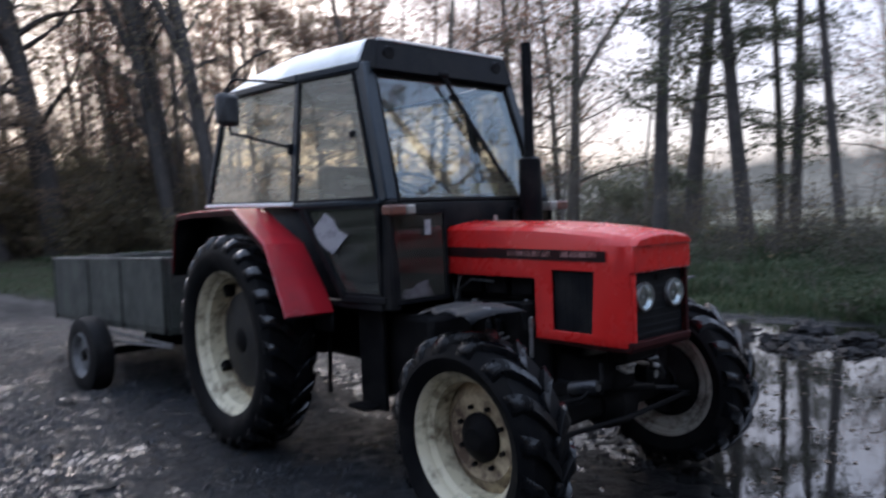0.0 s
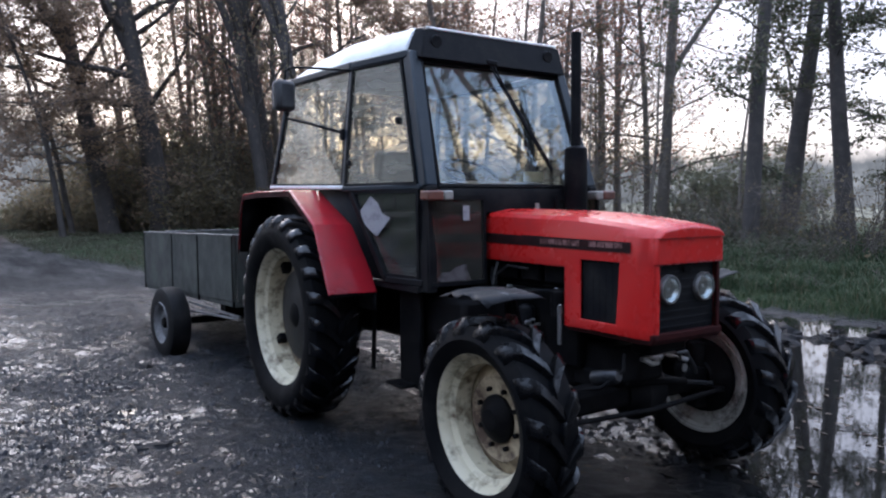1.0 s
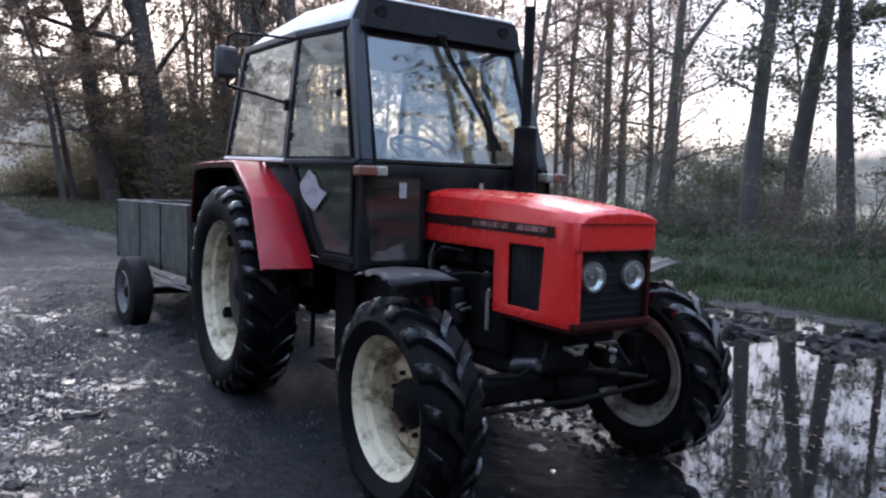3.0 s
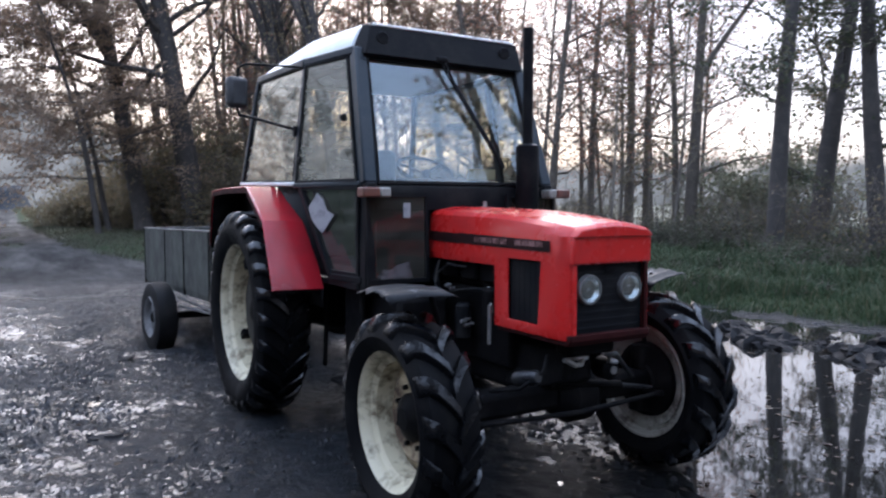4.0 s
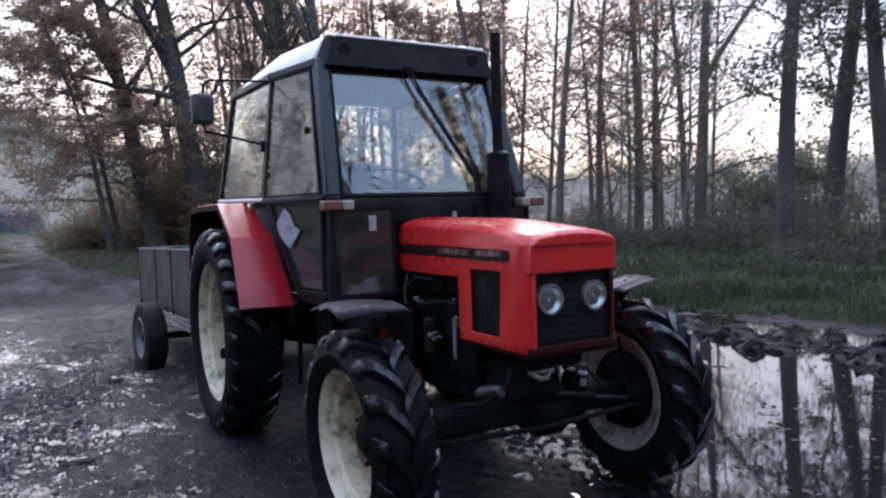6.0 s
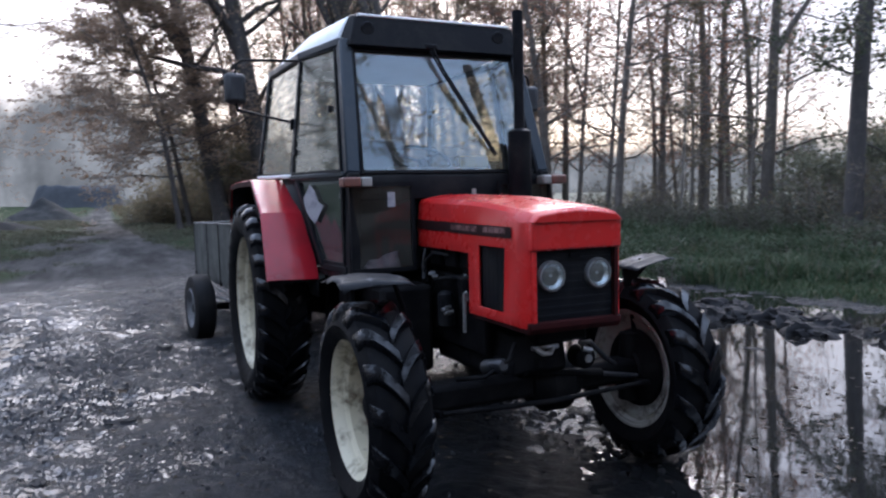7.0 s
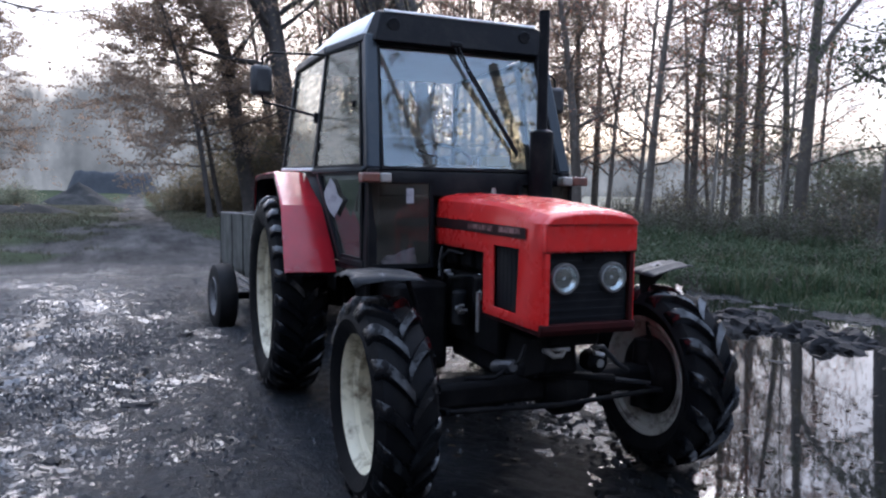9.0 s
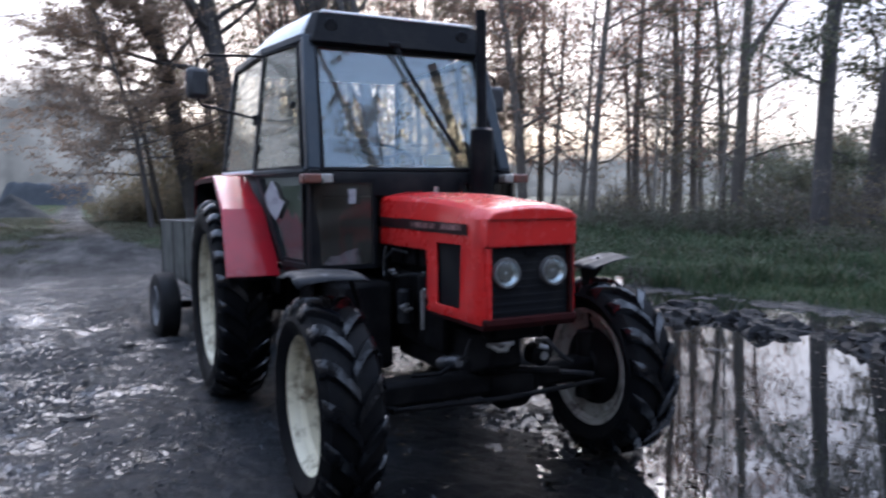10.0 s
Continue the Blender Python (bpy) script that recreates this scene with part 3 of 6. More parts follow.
# rear fenders
for s in (-1, 1):
    prof = [(-0.98, 1.10, 0.985), (-0.90, 1.42, 0.985), (-0.83, 1.535, 0.985), (-0.5, 1.550, 0.99), (0.13, 1.550, 0.99), (0.16, 1.540, 0.992), (0.595, 1.325, 1.02), (0.615, 1.300, 1.022), (0.865, 0.915, 1.045)]
    secs = [[(x, s * y, z), (x - 0.004, s * (y - 0.015), z + 0.006), (x, s * (y - 0.15), z + 0.004), (x, s * 0.72, z)] for x, z, y in prof]
    fd = part("rear_fender", loft(secs, close=False), RED_FADED, tractor, "faded red folded rear fender over the wheel", thick=0.010, bevel=0.003, smooth=12)
    lip = [[(x, s * y, z), (x, s * (y + 0.002), z - 0.035), (x, s * (y - 0.006), z - 0.035), (x, s * (y - 0.006), z)] for x, z, y in prof[:7]]
    part("fender_lip", loft(lip), RED_DARK, fd, smooth=0)
    # a black sheet just below the red plate
    under = [[(x - 0.006 * (x > 0.14) + 0.008 * (x < -0.8), s * (y - 0.012), z - 0.014), (x - 0.006 * (x > 0.14) + 0.008 * (x < -0.8), s * 0.725, z - 0.014)] for x, z, y in prof]
    part("fender_underside", loft(under, close=False), GREASE, fd, "black underside of the fender", thick=0.004)
    wall = [[(x, s * 0.725, z - 0.004), (x, s * 0.725, 0.80 if x > -0.6 else 1.0)] for x, z, y in prof]
    part("fender_wall", loft(wall, close=False), BLACK, fd, thick=0.008)

# cab
cab = new("cab")
cab.parent = tractor
A_LOW, A_TOP = (1.315, 0.625, 1.545), (1.06, 0.565, 2.35)
B_LOW, B_TOP = (0.60, 0.800, 1.55), (0.555, 0.700, 2.345)
C_LOW, C_TOP = (-0.76, 0.755, 1.60), (-0.53, 0.680, 2.39)


def seal(points, wide=0.011, deep=0.012):
    """A closed rubber frame round a pane."""
    pts = [Vector(p) for p in points]
    mid = sum(pts, Vector()) / len(pts)
    normal = (pts[1] - pts[0]).cross(pts[2] - pts[0]).normalized()
    secs = []
    for p in pts:
        out = (p - mid).normalized() * wide * 1.4
        secs.append([p + out + normal * deep, p - out + normal * deep, p - out - normal * deep, p + out - normal * deep])
    return loft(secs + secs[:1], caps=False)


def flip(p, s):
    return (p[0], p[1] * s, p[2])


for s in (-1, 1):
    part("front_pillar", beamed(flip(A_LOW, s), flip(A_TOP, s), 0.085, 0.095), FRAME, cab, "dark blue-grey cab pillar", bevel=0.012)
    part("pillar_gasket", beamed(flip((1.352, 0.575, 1.545), s), flip((1.108, 0.535, 2.31), s), 0.018, 0.03), BLACK, cab, bevel=0.005)
    part("middle_pillar", beamed(flip(B_LOW, s), flip(B_TOP, s), 0.03, 0.042), FRAME, cab, bevel=0.006)
    part("rear_pillar", beamed(flip(C_LOW, s), flip(C_TOP, s), 0.045, 0.045), FRAME, cab, bevel=0.01)
    part("lower_pillar", beamed(flip((1.315, 0.625, 1.56), s), flip((1.33, 0.640, 0.95), s), 0.07, 0.11), BLACK, cab, "black lower door pillar", bevel=0.012)
    part("side_rail", beamed(flip((1.07, 0.585, 2.345), s), flip(B_TOP, s), 0.05, 0.05), FRAME, cab, bevel=0.01)
    part("side_rail", beamed(flip(B_TOP, s), flip(C_TOP, s), 0.05, 0.05), FRAME, cab, bevel=0.01)
    part("waist_rail", beamed(flip((1.30, 0.655, 1.555), s), flip((0.60, 0.805, 1.555), s), 0.035, 0.03), FRAME, cab, bevel=0.006)
    part("waist_rail", beamed(flip((0.60, 0.805, 1.565), s), flip((-0.78, 0.765, 1.600), s), 0.035, 0.024), WHITE if s < 0 else FRAME, cab, "pale weathered window rail", bevel=0.006)
    # panes
    for nm, pts, mat in (("door_window", ((1.262, 0.668, 1.572), (0.622, 0.800, 1.572), (0.575, 0.706, 2.325), (1.000, 0.604, 2.325)), PANE_DIRTY),
                         ("rear_side_window", ((0.575, 0.800, 1.58), (-0.735, 0.757, 1.615), (-0.515, 0.682, 2.37), (0.535, 0.702, 2.325)), PANE_DIRTY),
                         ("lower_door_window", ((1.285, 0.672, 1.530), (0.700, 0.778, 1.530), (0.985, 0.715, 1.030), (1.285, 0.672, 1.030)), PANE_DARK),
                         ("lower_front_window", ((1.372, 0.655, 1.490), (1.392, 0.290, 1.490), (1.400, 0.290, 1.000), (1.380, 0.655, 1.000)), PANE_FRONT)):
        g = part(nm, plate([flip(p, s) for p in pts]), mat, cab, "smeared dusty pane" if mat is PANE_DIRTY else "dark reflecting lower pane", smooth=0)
        g.visible_shadow = False
        part("window_seal", seal([flip(p, s) for p in pts]), BLACK, g, smooth=0)
    part("door_sill", beamed(flip((1.33, 0.67, 1.005), s), flip((0.96, 0.72, 1.005), s), 0.03, 0.04), BLACK, cab, bevel=0.006)
    part("door_edge", beamed(flip((0.985, 0.72, 1.01), s), flip((0.66, 0.79, 1.55), s), 0.03, 0.045), BLACK, cab, bevel=0.006)
    part("cab_side", plate([flip(p, s) for p in ((0.64, 0.775, 1.55), (-0.75, 0.745, 1.59), (-0.75, 0.72, 1.0), (0.95, 0.71, 1.0))]), BLACK, cab, thick=0.012)
    part("window_latch", boxed((0.628, min(s * 0.775, s * 0.795), 1.70), (0.655, max(s * 0.775, s * 0.795), 1.735)), BLACK, cab, bevel=0.006)
    part("window_latch", boxed((1.03, min(s * 0.640, s * 0.672), 1.93), (1.065, max(s * 0.640, s * 0.672), 1.97)), BLACK, cab, bevel=0.006)

ws = part("windshield", plate([(1.340, -0.575, 1.560), (1.340, 0.575, 1.560), (1.110, 0.535, 2.295), (1.110, -0.535, 2.295)]), PANE, cab, "windscreen mirroring sky and trees", smooth=0)
ws.visible_shadow = False
part("window_seal", seal([(1.340, -0.575, 1.560), (1.340, 0.575, 1.560), (1.110, 0.535, 2.295), (1.110, -0.535, 2.295)]), BLACK, ws, smooth=0)
rw = part("rear_window", plate([(-0.76, -0.72, 1.60), (-0.76, 0.72, 1.60), (-0.53, 0.65, 2.36), (-0.53, -0.65, 2.36)]), PANE_REAR, cab, "rear pane of the cab", smooth=0)
rw.visible_shadow = False
part("rear_wall", plate([(-0.76, -0.74, 0.98), (-0.76, 0.74, 0.98), (-0.77, 0.74, 1.60), (-0.77, -0.74, 1.60)]), BLACK, cab, thick=0.015)
part("cowl", loft([[(1.31, y, 1.40), (1.362, y, 1.40), (1.362, y, 1.52), (1.352, y, 1.548), (1.31, y, 1.55)] for y in (-0.60, 0.60)]), BLACK, cab, "black cowl below the windscreen", bevel=0.008)
part("firewall", boxed((1.27, -0.60, 0.95), (1.31, 0.60, 1.45)), BLACK, cab)
part("cab_floor", boxed((-0.75, -0.70, 0.95), (1.31, 0.70, 0.985)), BLACK, cab)
part("header_rail", beamed((1.085, -0.56, 2.325), (1.085, 0.56, 2.325), 0.05, 0.05, (0, 0, 1)), FRAME, cab, bevel=0.008)

roof_secs = []
for x, zl, zt, wl, wt in ((-0.66, 2.385, 2.395, 0.66, 0.55), (-0.58, 2.375, 2.450, 0.685, 0.57), (-0.30, 2.368, 2.515, 0.70, 0.57), (0.30, 2.365, 2.545, 0.685, 0.56), (1.03, 2.362, 2.512, 0.590, 0.515)):
    roof_secs.append([(x, -wl, zl), (x, -wl, zl + 0.03 * (zt > 2.40)), (x, -wt - 0.025, zt - 0.02 * (zt > 2.40)), (x, -wt, zt), (x, 0, zt + 0.012), (x, wt, zt), (x, wt + 0.025, zt - 0.02 * (zt > 2.40)), (x, wl, zl + 0.03 * (zt > 2.40)), (x, wl, zl)])
roof = part("roof", loft(roof_secs), WHITE, cab, "weathered white cab roof", bevel=0.008, smooth=40)
vis = [[(1.03, -0.592, 2.355), (1.03, -0.528, 2.508), (1.03, -0.49, 2.522), (1.03, 0.50, 2.522), (1.03, 0.55, 2.508), (1.03, 0.592, 2.355)],
       [(1.085, -0.575, 2.325), (1.085, -0.520, 2.502), (1.08, -0.48, 2.514), (1.08, 0.50, 2.512), (1.085, 0.555, 2.500), (1.085, 0.580, 2.325)],
       [(1.160, -0.560, 2.312), (1.110, -0.508, 2.488), (1.105, -0.47, 2.498), (1.105, 0.50, 2.494), (1.110, 0.560, 2.482), (1.160, 0.570, 2.308)]]
part("roof_visor", loft(vis), BLACK, roof, "black front of the roof", bevel=0.008)
part("roof_edge", rodded(((1.105, -0.49, 2.503), (1.105, 0.53, 2.499)), 0.009, 6), WHITE, roof)
for y in (-0.44, 0.44):
    part("roof_vent", turned([(0.001, -0.006), (0.036, -0.006), (0.042, 0.004), (0.001, 0.006)], 20, closed=False), BLACK, roof).matrix_basis = pose(1.135, y, 2.42, 0, 0, 90)
for s in (-1, 1):
    part("roof_bolt", turned([(0.001, -0.004), (0.008, -0.003), (0.008, 0.004)], 10, closed=False), BLACK, roof).matrix_basis = pose(1.0, s * 0.562, 2.43, 0, 0, 0 if s < 0 else 180)

# wipers
wiper = new("wiper")
wiper.parent = cab
part("wiper_arm", rodded(((1.15, -0.03, 2.33), (1.185, 0.02, 2.20), (1.33, 0.27, 1.72)), 0.008, 6), BLACK, wiper)
part("wiper_blade", beamed((1.21, 0.02, 2.16), (1.335, 0.30, 1.66), 0.02, 0.012), BLACK, wiper)
part("wiper_motor", boxed((1.12, -0.08, 2.315), (1.165, 0.0, 2.35)), BLACK, wiper, bevel=0.01)
part("wiper_link", rodded(((1.15, -0.06, 2.33), (1.19, 0.03, 2.15)), 0.006, 6), BLACK, wiper)

# mirrors
for s in (-1, 1):
    mr = new("wing_mirror")
    mr.parent = cab
    bm = boxed((-0.04, -0.070, -0.098), (0.04, 0.070, 0.098))
    hs = part("mirror_housing", bm, SEAT, mr, "black plastic wing mirror", bevel=0.03)
    hs.matrix_basis = pose(0.40, s * 1.11, 2.145, 0, 0, s * -12)
    gl = part("mirror_glass", boxed((-0.043, -0.057, -0.085), (-0.0405, 0.057, 0.085)), MIRROR, mr)
    gl.matrix_basis = hs.matrix_basis
    part("mirror_arm", rodded((flip((0.555, 0.715, 2.315), s), flip((0.50, 0.86, 2.32), s), flip((0.42, 1.06, 2.325), s), flip((0.405, 1.10, 2.30), s), flip((0.405, 1.11, 2.2), s)), 0.008, 8), BLACK, mr)
    part("mirror_arm", rodded((flip((0.535, 0.765, 1.915), s), flip((0.46, 0.98, 1.975), s), flip((0.41, 1.10, 2.005), s), flip((0.405, 1.11, 2.06), s)), 0.009, 8), BLACK, mr)
    part("arm_clamp", boxed((0.515, min(s * 0.75, s * 0.79), 1.87), (0.555, max(s * 0.75, s * 0.79), 1.94)), BLACK, mr, bevel=0.006)

# indicators at the front corners
for s in (-1, 1):
    ind = new("indicator")
    ind.parent = cab
    part("amber_lens", boxed((1.385, min(s * 0.62, s * 0.725), 1.475), (1.475, max(s * 0.62, s * 0.725), 1.53)), ORANGE, ind, "dull orange indicator lens", bevel=0.01)
    part("clear_lens", boxed((1.385, min(s * 0.555, s * 0.618), 1.475), (1.475, max(s * 0.555, s * 0.618), 1.53)), CLEAR_PLASTIC, ind, "clear sidelight lens", bevel=0.01)
    part("bracket", boxed((1.345, min(s * 0.57, s * 0.70), 1.485), (1.39, max(s * 0.57, s * 0.70), 1.515)), BLACK, ind)

# exhaust
ex = new("exhaust")
ex.parent = tractor
part("silencer", rodded(((1.43, 0.412, 1.36), (1.43, 0.412, 1.372), (1.428, 0.414, 1.795), (1.428, 0.414, 1.812)), [0.066, 0.072, 0.072, 0.05], 24), BLACK, ex, "matt black upright silencer", smooth=40)
part("exhaust_pipe", rodded(((1.428, 0.414, 1.80), (1.424, 0.418, 2.52)), 0.033, 16), BLACK, ex, "black exhaust stack", smooth=40)
part("elbow", rodded(((1.43, 0.412, 1.37), (1.44, 0.39, 1.30), (1.47, 0.32, 1.25), (1.54, 0.18, 1.22)), 0.04, 12), GREASE, ex)
part("filler_pin", rodded(((1.42, 0.10, 1.40), (1.42, 0.10, 1.455)), [0.016, 0.012], 10), CLEAR_PLASTIC, tractor, "small pale pin behind the bonnet")

# inside the cab
part("dashboard", loft([[(1.27, y, 1.30), (1.27, y, 1.575), (1.10, y, 1.60), (1.02, y, 1.50), (1.02, y, 1.30)] for y in (-0.34, 0.34)]), BLACK, cab, bevel=0.01)
wheel = new("steering_wheel")
wheel.parent = cab
wheel.matrix_basis = pose(0.86, 0.0, 1.66, -60, 0, 90)
bm = bmesh.new()
ring = [(0.19 * math.cos(a), 0, 0.19 * math.sin(a)) for a in (2 * math.pi * k / 28 for k in range(29))]
part("wheel_ring", rod(bm, ring, 0.012, 8), BLACK, wheel)
for k in range(3):
    a = 2 * math.pi * k / 3 + 0.5
    part("spoke", rodded(((0, 0.02, 0), (0.19 * math.cos(a), 0, 0.19 * math.sin(a))), 0.009, 6), BLACK, wheel)
part("steering_column", rodded(((0.86, 0, 1.65), (1.06, 0, 1.40)), 0.03), BLACK, cab)
seat = new("driver_seat")
seat.parent = cab
part("cushion", boxed((0.0, -0.24, 1.28), (0.48, 0.24, 1.40)), SEAT, seat, bevel=0.04)
part("backrest", boxed((-0.10, -0.23, 1.38), (0.02, 0.23, 1.86)), SEAT, seat, bevel=0.045)
part("pedestal", boxed((0.05, -0.16, 0.98), (0.42, 0.16, 1.29)), BLACK, seat)
carton = thing("small_box", "small yellowed cardboard box on the cab dashboard", "box")
part("carton", boxed((1.19, 0.12, 1.590), (1.27, 0.28, 1.655)), CARTON, carton, bevel=0.003)
sticker = thing("paper_sheet", "crumpled pale paper stuck inside the lower door pane", "paper")
bm = plate([(x, -(0.672 + (1.285 - x) * 0.181 + 0.014), z) for x, z in ((0.875, 1.508), (0.775, 1.42), (0.79, 1.36), (0.86, 1.30), (0.93, 1.262), (0.985, 1.31), (1.06, 1.375), (0.985, 1.40), (0.945, 1.465))])
part("paper", bm, PAPER, sticker, smooth=0)
rag = thing("rag", "crumpled pale rag lying behind the lower front pane", "rag")
bm = bmesh.new()
grid = [[bm.verts.new((1.362 - 0.05 * v + 0.012 * math.sin(u * 9 + v * 4), -0.57 + 0.21 * u, 1.0 + 0.105 * v * (0.25 + 0.75 * u ** 0.8) + 0.010 * math.sin(u * 13 + v * 5))) for u in (0, 0.2, 0.4, 0.6, 0.8, 1.0)] for v in (0, 0.33, 0.66, 1.0)]
for p, q in zip(grid, grid[1:]):
    for k in range(5):
        bm.faces.new((p[k], p[k + 1], q[k + 1], q[k]))
part("cloth", bm, RAG, rag, thick=0.006, smooth=50)
leaf = thing("white_label", "small white label stuck on the lower front pane", "label")
part("label_paper", plate([(1.404, -0.445, 1.36), (1.404, -0.40, 1.36), (1.404, -0.40, 1.445), (1.404, -0.445, 1.445)]), PAPER, leaf, smooth=0)


# ---- trailer ----
trailer = thing("farm_trailer", "small grey-green single-axle farm trailer hitched behind the tractor", "trailer")
X0, X1, Y0, Y1 = -5.08, -1.45, -0.87, 0.80


def rail_z(x):
    return 1.14 + 0.0186 * (x - X0)


def floor_z(x):
    return 0.47 + 0.040 * (x - X0)


def upright(lo, hi, y0, y1, drop=0.0, top=0.0):
    """A board or bar between two places along the trailer, from its floor to its rail."""
    return loft([[(x, y0, floor_z(x) - drop), (x, y1, floor_z(x) - drop), (x, y1, rail_z(x) - top), (x, y0, rail_z(x) - top)] for x in (lo, hi)])


bm = loft([[(x, Y0, floor_z(x) - 0.05), (x, Y1, floor_z(x) - 0.05), (x, Y1, floor_z(x)), (x, Y0, floor_z(x))] for x in (X0, X1)])
part("bed", bm, TRAILER_PAINT, trailer, bevel=0.006)
for y in (Y0, Y1):
    w = part("side_wall", upright(X0, X1, y - 0.012, y + 0.012, 0, 0.012), TRAILER_PAINT, trailer, "dark grey-green trailer side", bevel=0.003)
    part("top_rail", beamed((X0 - 0.02, y, rail_z(X0) - 0.008), (X1 + 0.02, y, rail_z(X1) - 0.008), 0.036, 0.016), GREY_STEEL, w, "worn pale top rail", bevel=0.004)
    for x in (X0 + 0.02, -3.62, -2.57, X1 - 0.02):
        part("stake", upright(x - 0.012, x + 0.012, y - 0.020, y + 0.020, 0.05, 0.016), GREASE, w, bevel=0.003)
for x, nm in ((X0, "tailgate"), (X1, "headboard")):
    w = part(nm, upright(x - 0.012, x + 0.012, Y0 + 0.02, Y1 - 0.02, 0, 0.012), TRAILER_PAINT, trailer, bevel=0.003)
    part("top_rail", boxed((x - 0.018, Y0, rail_z(x) - 0.0165), (x + 0.018, Y1, rail_z(x) - 0.0005)), GREY_STEEL, w, bevel=0.004)
for y in (-0.45, 0.40):
    part("chassis_rail", beamed((X0 + 0.1, y, floor_z(X0) - 0.10), (X1, y, floor_z(X1) - 0.10), 0.08, 0.09), GREASE, trailer, bevel=0.008)
    part("drawbar", beamed((X1, y, 0.50), (-0.95, 0, 0.48), 0.05, 0.05, (0, 0, 1)), GREY_STEEL, trailer, bevel=0.008)
for z0, z1 in ((0.45, 0.47), (0.36, 0.45)):
    part("side_stay", rodded(((-3.0, -0.86, z0), (-1.5, -0.82, z1)), 0.013, 8), GREY_STEEL, trailer, "thin pale steel stay")
part("axle", rodded(((-3.05, -1.0, 0.25), (-3.05, 0.95, 0.25)), 0.04), GREASE, trailer)
part("axle_block", boxed((-3.15, -0.5, 0.25), (-2.95, 0.45, 0.46)), GREASE, trailer, bevel=0.01)
part("hitch", beamed((-0.95, 0, 0.48), (-0.44, 0, 0.54), 0.08, 0.06), GREASE, trailer, bevel=0.01)
for s in (-1, 1):
    tw = new("wheel")
    tw.parent = trailer
    tw.location = (-3.05, s * 1.02 - 0.03, 0.25)
    tw.rotation_euler = (0, 0, 0.09 if s < 0 else math.pi + 0.09)
    part("tyre", turned([(0.19, -0.07), (0.22, -0.10), (0.31, -0.110), (0.355, -0.088), (0.370, -0.03), (0.370, 0.03), (0.355, 0.088), (0.31, 0.110), (0.22, 0.10), (0.19, 0.07)], 40), TRAILER_RUBBER, tw, "worn dark trailer tyre")
    part("rim", turned([(0.200, -0.082), (0.185, -0.085), (0.165, -0.05), (0.13, -0.045), (0.10, -0.060), (0.07, -0.060), (0.065, 0.0), (0.185, 0.04)], 32, closed=False), GREY_STEEL, tw, "dull grey trailer rim")
    part("rim_flange", turned([(0.222, -0.094), (0.212, -0.108), (0.198, -0.100), (0.186, -0.086), (0.196, -0.07)], 32), GREY_STEEL, tw, "scuffed pale rim flange")
    part("hub", turned([(0.001, -0.085), (0.04, -0.083), (0.055, -0.07), (0.06, 0.0)], 20, closed=False), GREASE, tw, "black greasy hub")


# ---- ground ----
def lattice(ix, iy, seed):
    h = np.sin(ix * 127.1 + iy * 311.7 + seed * 74.7) * 43758.5453
    return h - np.floor(h)


def vnoise(x, y, seed=0):
    ix, iy = np.floor(x), np.floor(y)
    fx, fy = x - ix, y - iy
    fx, fy = fx * fx * (3 - 2 * fx), fy * fy * (3 - 2 * fy)
    a, b, c, d = (lattice(ix + i, iy + j, seed) for i, j in ((0, 0), (1, 0), (0, 1), (1, 1)))
    return (a * (1 - fx) + b * fx) * (1 - fy) + (c * (1 - fx) + d * fx) * fy


def fbm(x, y, scale, octaves=3, seed=0):
    total, amp = 0.0, 0.5
    for k in range(octaves):
        total = total + amp * (vnoise(x * scale * 2**k, y * scale * 2**k, seed + k) - 0.5) * 2
        amp *= 0.5
    return total


def step(a, b, v):
    u = np.clip((v - a) / (b - a), 0, 1)
    return u * u * (3 - 2 * u)


VERGE_X = np.array([-90, -60, -22, -13, -8, -3, 1, 9, 40])
VERGE_Y = np.array([-2.6, -1.8, -0.6, 0.6, 3.2, 6.0, 6.3, 6.6, 9.0])
WATER = -0.034


def verge_depth(x, y):
    """How far a place lies inside the far grass verge, or the near one beside the track."""
    far = y - np.interp(x, VERGE_X, VERGE_Y) + 0.35 * fbm(x, y, 0.9, 3, 11)
    near = np.minimum(-3.9 - y, -10.5 - x) + 2.6 * fbm(x, y, 0.45, 5, 12)
    return np.maximum(far, near)


def basin_depth(x, y):
    edge = np.minimum(np.minimum(y - 0.55 + 1.35 * step(1.8, 2.8, x), 6.45 - y), np.minimum(x + 3.4, 9.5 - x))
    return edge + 0.4 * fbm(x, y, 1.1, 3, 21)


